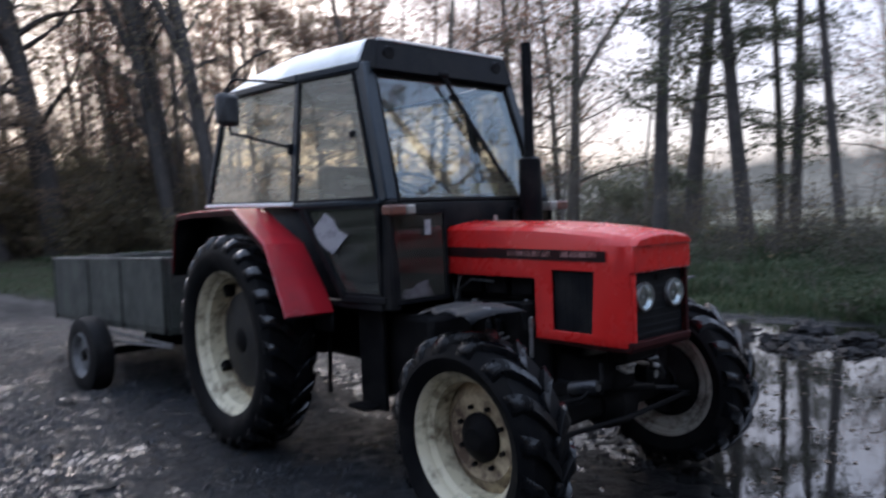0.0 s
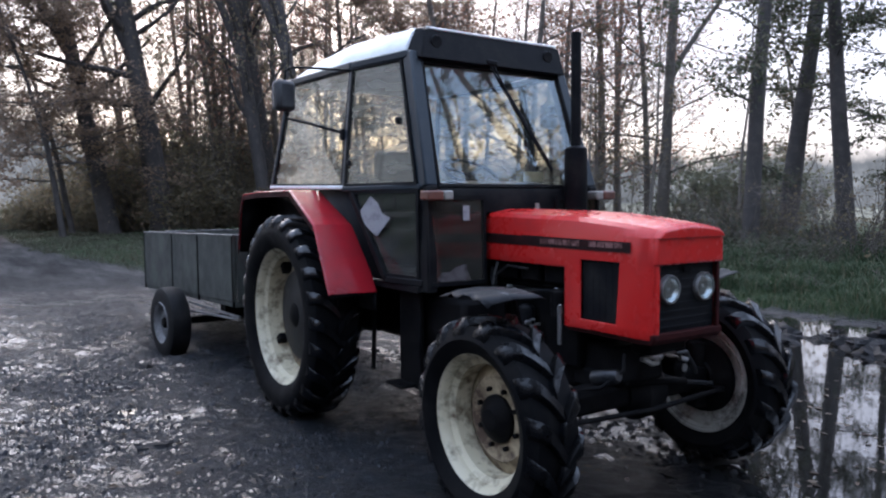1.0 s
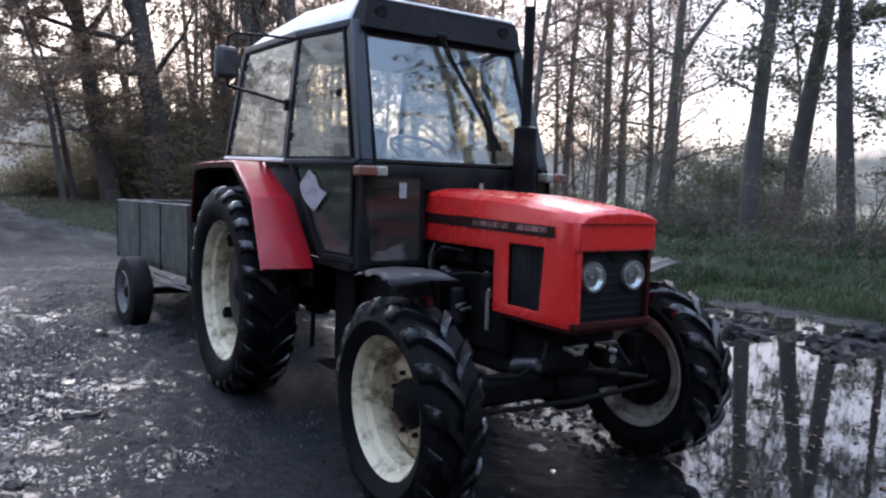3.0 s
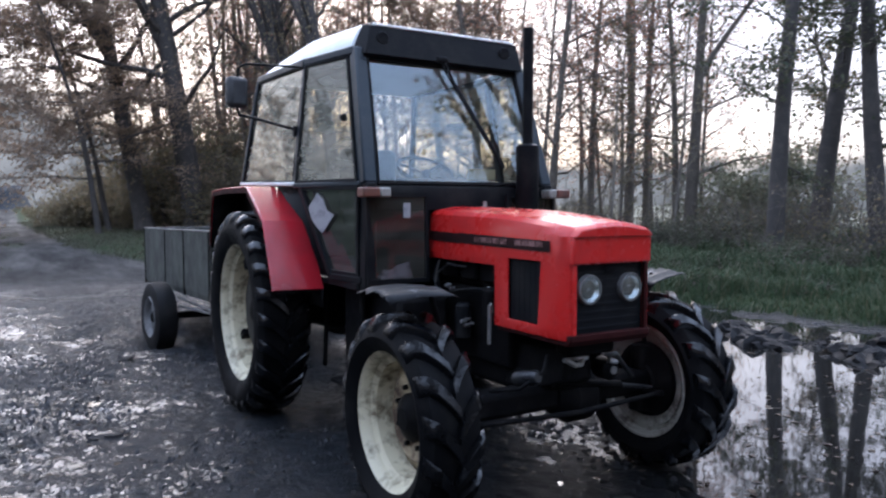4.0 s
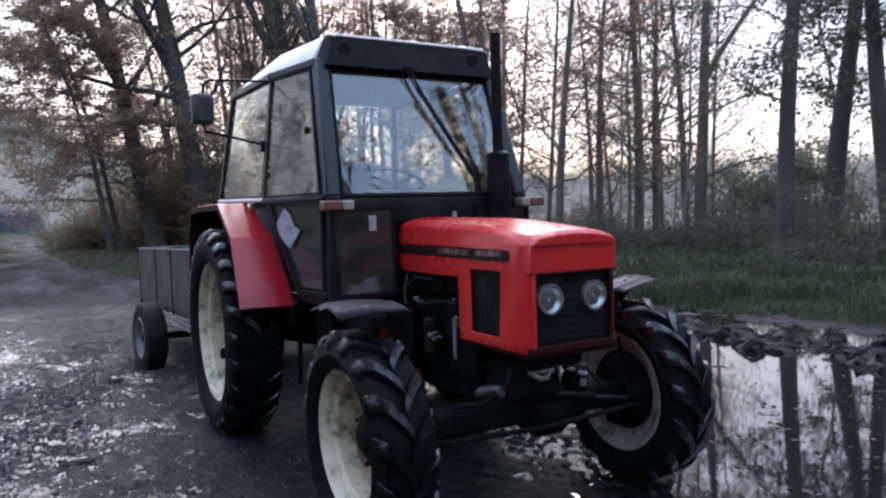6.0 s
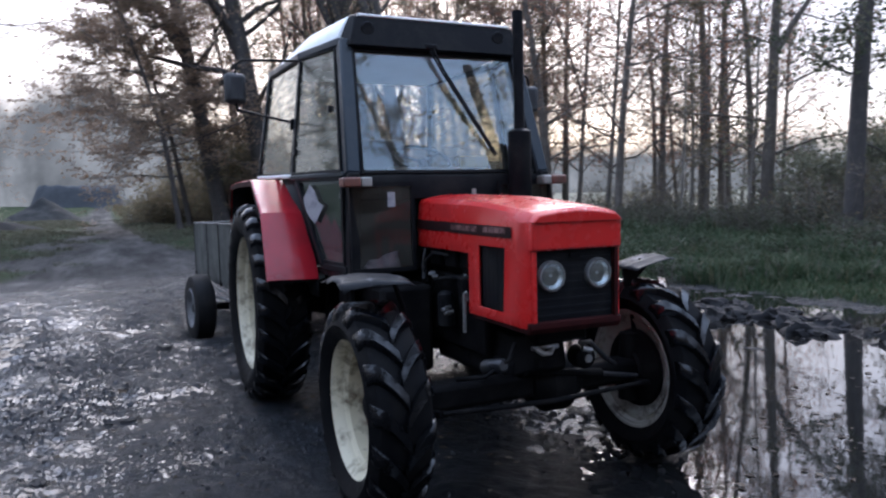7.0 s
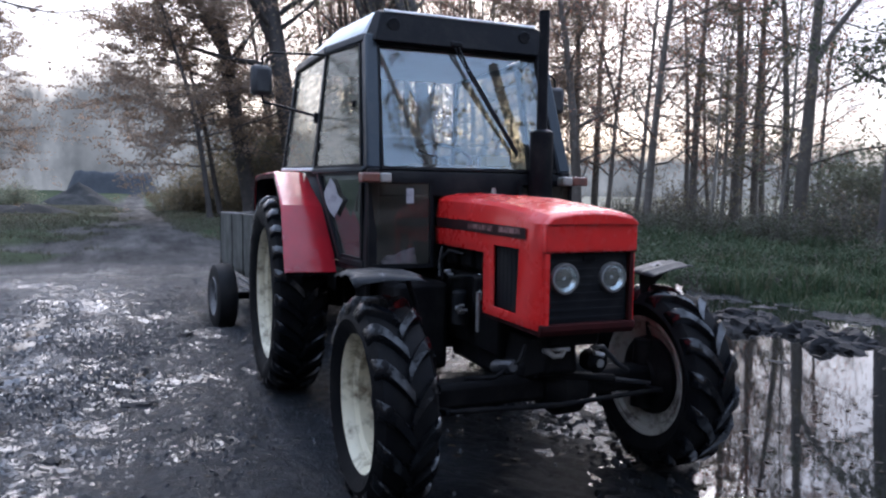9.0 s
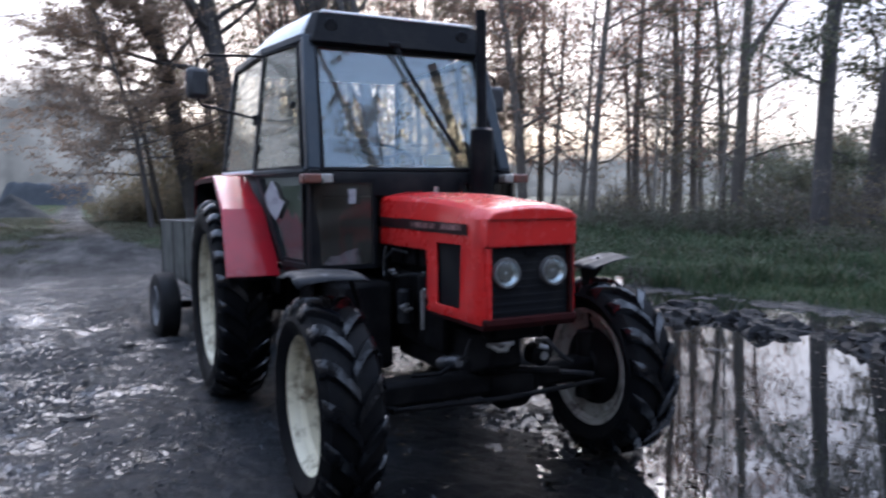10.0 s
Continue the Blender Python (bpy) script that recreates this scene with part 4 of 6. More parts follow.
def ground_height(x, y):
    v = verge_depth(x, y)
    b = basin_depth(x, y)
    wet = step(-0.6, 0.3, b) * 0.030 + step(0.6, 1.9, b) * 0.042
    rough = 0.022 * fbm(x, y, 1.3, 2, 1) + 0.026 * fbm(x, y, 4.5, 2, 2) + 0.030 * np.maximum(0, fbm(x, y, 7.5, 3, 3) - 0.08) + 0.020 * fbm(x, y, 13, 3, 4)
    near = step(34, 14, np.hypot(x, y))
    bar = np.exp(-((y - 4.7 - 0.18 * x - 0.5 * fbm(x, y, 0.8, 3, 31)) / 0.42) ** 2) * step(-3.4, -1.8, x) * step(5.0, 2.5, x) * step(-0.2, 0.45, fbm(x, y, 1.8, 4, 33))
    h = rough * (0.35 + 0.65 * near) - wet + bar * (0.022 + 0.14 * np.maximum(0, fbm(x, y, 6.0, 4, 32)))
    h = h + step(0, 1.2, v) * (0.10 + 0.05 * fbm(x, y, 0.7, 3, 41)) + step(2, 14, v) * 0.12 + step(-62, -95, x) * 1.1
    h = h - 0.016 * np.exp(-(((x + 1.5) / 4.5) ** 2 + ((y + 3.2) / 1.7) ** 2))
    # water behind the mud bar
    h = h - 0.035 * np.exp(-((y - 5.62 - 0.12 * x) / 0.34) ** 2) * step(-3.4, -2.0, x) * step(4.5, 2.0, x)
    # shallow gritty pools below the front axle and behind the rear wheel
    for px, py, rx, ry, deep in ((1.58, 0.70, 0.60, 0.36, 0.008), (-1.2, 0.60, 0.8, 0.45, 0.012)):
        h = h + np.exp(-(((x - px) / rx) ** 2 + ((y - py) / ry) ** 2)) * (0.046 * fbm(x, y, 7, 3, 55) - deep)
    # ruts along the track
    for c, d in ((-1.9, 0.018), (-2.9, 0.022)):
        h = h - d * np.exp(-((y - c - 0.12 * fbm(x, y, 0.4, 2, 51)) / 0.16) ** 2) * step(4, -1, x)
    # the mud is pressed flat below the wheels
    for wx, wy, z in ((0, -0.9, -0.012), (0, 0.9, -0.012), (2.2, -0.85, -0.012), (2.2, 0.85, -0.014), (-3.05, -1.05, -0.118), (-3.05, 0.99, -0.118)):
        k = np.exp(-((x - wx) ** 2 / (0.05 if wx > -1 else 0.16) + (y - wy) ** 2 / 0.03))
        h = h * (1 - k) + z * k
    return h


def graded(lo, hi, step_size, reach, growth=1.13):
    mid = list(np.arange(lo, hi + step_size / 2, step_size))
    out, d, v = [], step_size, mid[-1]
    while v < reach:
        d *= growth
        v += d
        out.append(v)
    low, d, v = [], step_size, mid[0]
    while v > -reach:
        d *= growth
        v -= d
        low.append(v)
    return np.array(low[::-1] + mid + out)


def plus(nt, a, factor, b):
    """a * factor + b"""
    n = nt.nodes.new("ShaderNodeMath")
    n.operation = "MULTIPLY_ADD"
    nt.links.new(a, n.inputs[0])
    n.inputs[1].default_value = factor
    if isinstance(b, (int, float)):
        n.inputs[2].default_value = b
    else:
        nt.links.new(b, n.inputs[2])
    return n.outputs[0]


def mud_material():
    m, nt, p = nodes_of("wet_dark_mud_and_verge_soil")
    big, mid, lumps, fine, grain = noise_node(nt, 0.7, 4), noise_node(nt, 6, 5, 0.65), noise_node(nt, 38, 4, 0.65), noise_node(nt, 95, 4, 0.7), noise_node(nt, 230, 2, 0.6)
    mud = ramp(nt, mid, [(0.30, (0.0054, 0.0072, 0.0098)), (0.55, (0.0100, 0.0135, 0.0182)), (0.75, (0.021, 0.027, 0.034))])
    mud = blend(nt, ramp(nt, fine, [(0.60, grey(0)), (0.72, grey(0.6))]), mud, (0.09, 0.10, 0.125))
    turf = ramp(nt, mid, [(0.3, (0.016, 0.028, 0.012)), (0.6, (0.034, 0.048, 0.020)), (0.8, (0.075, 0.07, 0.04))])
    field = ramp(nt, big, [(0.35, (0.13, 0.13, 0.095)), (0.65, (0.20, 0.19, 0.145))])
    along = nt.nodes.new("ShaderNodeMapping")
    along.inputs["Scale"].default_value = (0.16, 1.0, 1.0)
    nt.links.new(nt.nodes.new("ShaderNodeTexCoord").outputs["Object"], along.inputs[0])
    wheeled = nt.nodes.new("ShaderNodeTexNoise")
    wheeled.inputs["Scale"].default_value, wheeled.inputs["Detail"].default_value, wheeled.inputs["Roughness"].default_value = 1.1, 6.0, 0.68
    nt.links.new(along.outputs[0], wheeled.inputs["Vector"])
    drier = ramp(nt, wheeled.outputs["Fac"], [(0.34, (0.020, 0.0195, 0.0195)), (0.52, (0.066, 0.063, 0.060)), (0.70, (0.145, 0.137, 0.126))])
    drier = blend(nt, 0.5, drier, ramp(nt, mid, [(0.3, grey(0.5)), (0.7, grey(1.0))]), "MULTIPLY")
    zones = {}
    for nm in ("verge", "field", "drained", "hollow", "shaded_margin"):
        a = nt.nodes.new("ShaderNodeAttribute")
        a.attribute_name = nm
        zones[nm] = a.outputs["Fac"]
    # wet rim silt, with the shade about the tractor put into its near-black colour
    shaded_silt = ramp(nt, mid, [(0.35, (0.0035, 0.004, 0.005)), (0.7, (0.010, 0.0105, 0.012))])
    mud = blend(nt, zones["shaded_margin"], mud, shaded_silt)
    colour = blend(nt, zones["drained"], mud, drier)
    colour = blend(nt, zones["verge"], colour, turf)
    colour = blend(nt, zones["field"], colour, field)
    nt.links.new(colour, p.inputs["Base Color"])
    # water stands in the fine hollows
    tall = plus(nt, grain, 0.22, plus(nt, fine, 0.62, plus(nt, lumps, 0.95, plus(nt, mid, 0.6, 0.0))))
    soaked = plus(nt, zones["hollow"], -0.10, plus(nt, plus(nt, big, 0.9, tall), 0.55, -0.248))
    film = ramp(nt, soaked, [(0.583, grey(1)), (0.60, grey(0))])
    gloss = blend(nt, film, grey(0.42), grey(0.23))
    gloss = blend(nt, zones["drained"], gloss, grey(0.85))
    nt.links.new(blend(nt, zones["verge"], gloss, grey(0.9)), p.inputs["Roughness"])
    shine = blend(nt, film, grey(0.22), grey(0.66))
    shine = blend(nt, zones["shaded_margin"], shine, grey(0.09))
    shine = blend(nt, zones["drained"], shine, grey(0.06))
    nt.links.new(blend(nt, zones["verge"], shine, grey(0.1)), p.inputs["Specular IOR Level"])
    level = nt.nodes.new("ShaderNodeMath")
    level.operation = "MAXIMUM"
    nt.links.new(soaked, level.inputs[0])
    level.inputs[1].default_value = 0.580
    bump(nt, p, level.outputs[0], 1.0, 0.06)
    return m


gx, gy = graded(-6.4, 4.6, 0.029, 2600), graded(-4.6, 6.4, 0.029, 2600)
GX, GY = np.meshgrid(gx, gy)
GZ = ground_height(GX, GY)
nx, ny = len(gx), len(gy)
gi = np.arange(nx * ny).reshape(ny, nx)
quads = np.stack([gi[:-1, :-1], gi[:-1, 1:], gi[1:, 1:], gi[1:, :-1]], -1).reshape(-1, 4)
gm = bpy.data.meshes.new("ground")
gm.from_pydata(np.stack([GX, GY, GZ], -1).reshape(-1, 3).tolist(), [], quads.tolist())
gm.polygons.foreach_set("use_smooth", [True] * len(gm.polygons))
far_line = GY - (np.interp(GX, [-80, -40, -19, -8, 0, 40], [18, 16, 34, 26, 22, 18]))
# the puddle rim mask also carries the painted shade about the tractor
for nm, values in (("verge", step(-0.1, 0.5, verge_depth(GX, GY))), ("field", step(4, 12, far_line)), ("drained", step(-7.0, -11.5, GX + 1.5 * fbm(GX, GY, 0.4, 3, 14))), ("shaded_margin", step(-1.0, -0.2, basin_depth(GX, GY)) * step(-2.5, -0.5, GX) * (1 - 0.85 * step(4.4, 5.4, GY))), ("hollow", np.exp(-((GX + 3.6) / 3.8) ** 2 - ((GY + 3.2) / 1.6) ** 2))):
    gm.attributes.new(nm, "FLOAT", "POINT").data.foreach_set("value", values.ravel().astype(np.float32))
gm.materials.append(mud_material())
tagged(new("ground", gm), "dark wet rutted mud track with grassy verges", "ground", kind="structure")

# standing water
m, nt, p = nodes_of("still_muddy_water")
p.inputs["Base Color"].default_value = (0.010, 0.010, 0.010, 1)
p.inputs["Roughness"].default_value = 0.015
p.inputs["IOR"].default_value = 1.95
bump(nt, p, noise_node(nt, 5.0, 4), 0.030, 0.02)
silty, nt, p = nodes_of("shallow_silty_water")
nt.links.new(ramp(nt, noise_node(nt, 9, 5), [(0.35, (0.008, 0.008, 0.009)), (0.7, (0.05, 0.05, 0.052))]), p.inputs["Base Color"])
nt.links.new(ramp(nt, noise_node(nt, 14, 5), [(0.4, grey(0.10)), (0.65, grey(0.38))]), p.inputs["Roughness"])
p.inputs["IOR"].default_value = 1.42
bump(nt, p, noise_node(nt, 30.0, 5, 0.7), 0.5, 0.02)
wx, wy = np.linspace(-4.6, 10.5, 60), np.linspace(-1.7, 7.2, 30)
wv = [(float(a), float(b), WATER) for b in wy for a in wx]
wf = [(j * 60 + i, j * 60 + i + 1, (j + 1) * 60 + i + 1, (j + 1) * 60 + i) for j in range(29) for i in range(59)]
film_v = [(float(a), float(b), -0.034) for b in np.linspace(-6.5, -1.2, 20) for a in np.linspace(-8.5, 4.0, 40)]
film_f = [(j * 40 + i, j * 40 + i + 1, (j + 1) * 40 + i + 1, (j + 1) * 40 + i) for j in range(19) for i in range(39)]
film_f = [f for f in film_f if math.hypot(film_v[f[0]][0] + 3.05, film_v[f[0]][1] + 1.2) > 1.1]
wf = [f for f in wf if wv[f[0]][0] > -2.4 or wv[f[0]][1] > 1.7]
tagged(solid("rut_water", film_v, film_f, m), "thin sheen of water in the ruts", "water", kind="structure")
puddle = solid("puddle_water", wv, wf, m)
puddle.data.materials.append(silty)
for poly in puddle.data.polygons:
    if poly.center.x < 1.95 and poly.center.y < 1.5:
        poly.material_index = 1
tagged(puddle, "still muddy puddle mirroring sky and trees", "water", kind="structure")


# ---- vegetation ----
def leaf_material(name, colours, passing=0.5):
    m, nt, p = nodes_of(name)
    g = nt.nodes.new("ShaderNodeNewGeometry")
    c = ramp(nt, g.outputs["Random Per Island"], [(k / max(1, len(colours) - 1), v) for k, v in enumerate(colours)])
    nt.links.new(c, p.inputs["Base Color"])
    p.inputs["Roughness"].default_value = 0.6
    p.inputs["Specular IOR Level"].default_value = 0.15
    t = nt.nodes.new("ShaderNodeBsdfTranslucent")
    nt.links.new(c, t.inputs["Color"])
    mix = nt.nodes.new("ShaderNodeMixShader")
    mix.inputs[0].default_value = passing
    nt.links.new(p.outputs[0], mix.inputs[1])
    nt.links.new(t.outputs[0], mix.inputs[2])
    nt.links.new(mix.outputs[0], nt.nodes["Material Output"].inputs["Surface"])
    return m


BARK = surface("ridged_grey_brown_bark", (0.16, 0.142, 0.122), (0.25, 0.226, 0.198), (0.8, 0.95), coarse=4, fine=30, relief=0.03)
BARK_DARK = surface("dark_damp_bark", (0.097, 0.083, 0.071), (0.158, 0.137, 0.117), (0.75, 0.95), coarse=4, fine=30, relief=0.03)
BARK_PINE = surface("furrowed_dark_pine_bark", (0.050, 0.045, 0.043), (0.088, 0.077, 0.070), (0.75, 0.95), coarse=4, fine=26, relief=0.04)
LEAF_RUST = leaf_material("rust_autumn_leaves", [(0.28, 0.145, 0.105), (0.34, 0.18, 0.125), (0.27, 0.17, 0.12), (0.22, 0.155, 0.115)], 0.6)
LEAF_OLIVE = leaf_material("olive_brown_leaves", [(0.15, 0.138, 0.088), (0.195, 0.168, 0.11), (0.22, 0.17, 0.11), (0.165, 0.15, 0.098)], 0.55)
LEAF_BROWN = leaf_material("grey_brown_autumn_leaves", [(0.25, 0.180, 0.135), (0.30, 0.215, 0.155), (0.215, 0.163, 0.122), (0.265, 0.195, 0.14)], 0.6)
NEEDLE = leaf_material("dark_pine_needles", [(0.06, 0.075, 0.05), (0.09, 0.10, 0.065), (0.12, 0.11, 0.075)], 0.35)
LEAF_GREEN = leaf_material("dull_green_leaves", [(0.16, 0.175, 0.125), (0.21, 0.22, 0.155), (0.24, 0.235, 0.17)])
LEAF_BRAMBLE = leaf_material("dark_bramble_leaves", [(0.065, 0.082, 0.052), (0.095, 0.10, 0.070), (0.13, 0.118, 0.088), (0.08, 0.088, 0.060)], 0.4)
LEAF_WEED = leaf_material("wet_weed_leaves", [(0.034, 0.052, 0.030), (0.048, 0.066, 0.038), (0.075, 0.085, 0.055)], 0.35)
GRASS = leaf_material("wet_verge_grass", [(0.027, 0.050, 0.025), (0.040, 0.068, 0.034), (0.056, 0.080, 0.043), (0.12, 0.115, 0.075)], 0.4)
DRY_GRASS = leaf_material("dull_trampled_grass", [(0.060, 0.068, 0.045), (0.085, 0.088, 0.060), (0.12, 0.112, 0.08)], 0.35)
LITTER = leaf_material("fallen_leaves", [(0.020, 0.016, 0.013), (0.035, 0.025, 0.017), (0.06, 0.042, 0.026), (0.12, 0.10, 0.08)], 0.1)


class Plant:
    """Collects the tubes of a trunk with its limbs, and the small blades of a crown."""

    def __init__(self, seed):
        self.rng = random.Random(seed)
        self.wood, self.wood_faces, self.green, self.green_faces = [], [], [], []

    def tube(self, pts, radii, n):
        base = len(self.wood)
        for i, (p, r) in enumerate(zip(pts, radii)):
            d = (pts[min(i + 1, len(pts) - 1)] - pts[max(i - 1, 0)]).normalized()
            a = d.orthogonal().normalized() if abs(d.z) < 0.8 else Vector((1, 0, 0)).cross(d).normalized()
            b = d.cross(a)
            for k in range(n):
                t = 2 * math.pi * k / n
                q = p + (a * math.cos(t) + b * math.sin(t)) * r
                self.wood.append((q.x, q.y, q.z))
        for i in range(len(pts) - 1):
            for k in range(n):
                u = base + i * n
                self.wood_faces.append((u + k, u + (k + 1) % n, u + n + (k + 1) % n, u + n + k))

    def limb(self, start, direction, length, radius, n=6, steps=6, wander=0.12, lift=0.0, taper=0.25):
        g = self.rng
        pts, radii, p, d = [start.copy()], [radius], start.copy(), direction.normalized()
        for i in range(steps):
            d = (d + Vector((g.gauss(0, wander), g.gauss(0, wander), g.gauss(0, wander) + lift))).normalized()
            p = p + d * (length / steps)
            pts.append(p.copy())
            radii.append(radius * (1 - (1 - taper) * (i + 1) / steps))
        self.tube(pts, radii, n)
        return pts, radii

    def blade(self, p, size, long=1.6, flat=0.5):
        g = self.rng
        a = Vector((g.gauss(0, 1), g.gauss(0, 1), g.gauss(0, flat)))
        b = a.cross(Vector((g.gauss(0, 1), g.gauss(0, 1), g.gauss(0, 1))))
        if a.length < 1e-3 or b.length < 1e-3:
            return
        a, b = a.normalized() * size * long * 0.5, b.normalized() * size * 0.5
        k = len(self.green)
        for q in (p - a, p + b, p + a, p - b):
            self.green.append((q.x, q.y, q.z))
        self.green_faces.append((k, k + 1, k + 2, k + 3))

    def meshes(self, bark, foliage):
        t = bpy.data.meshes.new("trunk")
        t.from_pydata(self.wood, [], self.wood_faces)
        t.polygons.foreach_set("use_smooth", [True] * len(t.polygons))
        t.materials.append(bark)
        c = bpy.data.meshes.new("crown")
        c.from_pydata(self.green, [], self.green_faces)
        c.materials.append(foliage)
        return t, c


def grow(seed, tall, thick, first, limbs, reach, leaves, leaf_size, lean=0.0, fork=False, pine=False, flat=False, rise=0.5, twigs=4, wander=0.03):
    """A tree: a tapered trunk, limbs from the height 'first' up, twigs on the limbs and leaves along them."""
    P = Plant(seed)
    g = P.rng
    lean_dir = Vector((math.sin(radians(lean)), 0, math.cos(radians(lean))))
    pts, radii = P.limb(Vector((0, 0, -0.2)), lean_dir, tall, thick, 10, 14, 0.014 if pine else wander, 0.0, 0.18)
    P.tube([Vector((0, 0, -0.25)), Vector((0, 0, 0.10)), pts[0].lerp(pts[1], 0.5)], [thick * 1.35, thick * 1.12, thick * 0.98], 10)
    mains = [(pts, radii)]
    if fork:
        k = 5
        mains.append(P.limb(pts[k], Vector((-0.35, 0.2, 1)), tall * 0.55, radii[k] * 0.75, 8, 8, 0.05, 0.02, 0.2))
    for L in range(limbs):
        mp, mr = mains[L % len(mains)]
        u = first / tall + (1 - first / tall) * (L + g.random()) / limbs if L % len(mains) == 0 else 0.15 + 0.85 * g.random()
        i = min(len(mp) - 2, int(u * (len(mp) - 1)))
        start = mp[i].lerp(mp[i + 1], g.random())
        a = g.uniform(0, 2 * math.pi)
        up = g.uniform(-0.1, 0.25) if pine or flat else g.uniform(rise * 0.5, rise * 1.5)
        size = reach * (1.1 - 0.65 * u) * g.uniform(0.6, 1.15)
        lp, lr = P.limb(start, Vector((math.cos(a), math.sin(a), up)), size, max(0.012, mr[i] * g.uniform(0.22, 0.42) * (0.45 if pine else 1.0)), 5, 5, 0.16, 0.03, 0.22)
        for T in range(twigs):
            j = g.randint(1, len(lp) - 2)
            ts = lp[j].lerp(lp[j + 1], g.random())
            d = (lp[j + 1] - lp[j]).normalized() + Vector((g.gauss(0, 0.6), g.gauss(0, 0.6), g.gauss(0.1, 0.35)))
            tp, tr = P.limb(ts, d, size * g.uniform(0.3, 0.55), 0.012, 3, 4, 0.22, 0.02, 0.4)
            for w in range(2):
                k2 = g.randint(1, 3)
                P.limb(tp[k2], Vector((g.gauss(0, 1), g.gauss(0, 1), g.gauss(0.2, 0.6))), size * 0.22, 0.007, 3, 2, 0.2, 0.0, 0.5)
            per = max(1, int(leaves / (limbs * twigs)))
            for q in range(per):
                c = tp[g.randint(1 if flat else 0, len(tp) - 1)]
                spread = (0.05 if flat else 0.10) * size
                P.blade(c + Vector((g.gauss(0, spread), g.gauss(0, spread), g.gauss(0, spread * (0.35 if flat or pine else 0.8)))), leaf_size * g.uniform(0.6, 1.3), 2.3 if pine else 1.5, 0.3 if flat else 0.7)
    return P


def bush(seed, tall, wide, stems, leaves, leaf_size):
    P = Plant(seed)
    g = P.rng
    for s in range(stems):
        a = g.uniform(0, 2 * math.pi)
        r = g.random() ** 0.5 * wide * 0.35
        p, _ = P.limb(Vector((r * math.cos(a), r * math.sin(a), -0.1)), Vector((math.cos(a) * 0.45 + g.gauss(0, 0.2), math.sin(a) * 0.45 + g.gauss(0, 0.2), 1)), tall * g.uniform(0.55, 1.1), 0.022, 4, 6, 0.16, 0.0, 0.25)
        for k in range(5):
            j = g.randint(1, 5)
            t, _ = P.limb(p[j], Vector((g.gauss(0, 1), g.gauss(0, 1), g.gauss(0.4, 0.5))), tall * 0.3, 0.009, 3, 3, 0.2, 0.0, 0.4)
            for q in range(max(1, int(leaves / (stems * 5)))):
                c = t[g.randint(0, 3)]
                P.blade(c + Vector((g.gauss(0, 0.16), g.gauss(0, 0.16), g.gauss(0, 0.16))), leaf_size * g.uniform(0.6, 1.4))
    return P


KINDS = {}


def add_kind(key, label, bark, foliage, plants):
    KINDS[key] = (label, [P.meshes(bark, foliage) for P in plants])


add_kind("pine", "tall straight pine with dark needle clumps", BARK_PINE, NEEDLE, [grow(101 + k, 17, 0.24, 3.4, 26, 2.9, 7400, 0.064, pine=True, twigs=6) for k in range(3)])
add_kind("alder", "slender autumn tree with sparse rust leaves", BARK_DARK, LEAF_RUST, [grow(201 + k, 15, 0.17, 1.8, 28, 4.4, 3400, 0.070, fork=k == 0, rise=0.5, twigs=8, wander=0.018) for k in range(4)])
add_kind("oak", "thick dark leaning tree with bare branching limbs", BARK_PINE, LEAF_OLIVE, [grow(301 + k, 18, 0.50, 4.0, 34, 6.0, 5200, 0.10, fork=True, rise=0.6, twigs=8, wander=0.012) for k in range(3)])
add_kind("spreading", "autumn tree with layered drooping leafy branches", BARK_PINE, LEAF_BROWN, [grow(401 + k, 13, 0.17, 3.6, 44, 7.4, 29000, 0.095, flat=True, twigs=9) for k in range(2)])
add_kind("sapling", "thin nearly bare young sapling", BARK, LEAF_OLIVE, [grow(501 + k, 9, 0.06, 1.2, 20, 1.8, 800, 0.075, lean, rise=0.9, twigs=3) for k, lean in enumerate((2, -3, 4))])
add_kind("bare", "tall nearly leafless forest tree", BARK_DARK, LEAF_OLIVE, [grow(801 + k, 17, 0.24, 8.0, 14, 2.6, 420, 0.10, lean, twigs=4) for k, lean in enumerate((-7, -10))])
add_kind("bush", "tangled autumn undergrowth bush", BARK_DARK, LEAF_OLIVE, [bush(601 + k, 2.6, 2.4, 22, 1500, 0.11) for k in range(3)])
add_kind("thicket", "tall brown thicket of thin stems", BARK_DARK, LEAF_OLIVE, [bush(751 + k, 4.6, 3.6, 34, 3000, 0.085) for k in range(3)])
add_kind("reaching", "tree with long sparse outreaching branches", BARK_DARK, LEAF_BROWN, [grow(901, 8, 0.14, 3.5, 16, 5.0, 420, 0.075, 0, flat=True, twigs=3)])
add_kind("tangle", "nearly bare tangled bush of thin branches", BARK_DARK, LEAF_OLIVE, [bush(771 + k, 3.0, 3.4, 24, 420, 0.07) for k in range(3)])
add_kind("bramble", "low dark bramble with small dull leaves", BARK_DARK, LEAF_BRAMBLE, [bush(781 + k, 1.1, 1.8, 26, 2200, 0.050) for k in range(3)])
add_kind("weed", "leafy green weed clump on the verge", BARK_DARK, LEAF_WEED, [bush(791 + k, 0.36, 0.8, 18, 900, 0.030) for k in range(3)])
add_kind("hazel", "dense rounded dull green bush", BARK_DARK, LEAF_GREEN, [bush(701 + k, 4.2, 4.8, 34, 5200, 0.115) for k in range(2)])


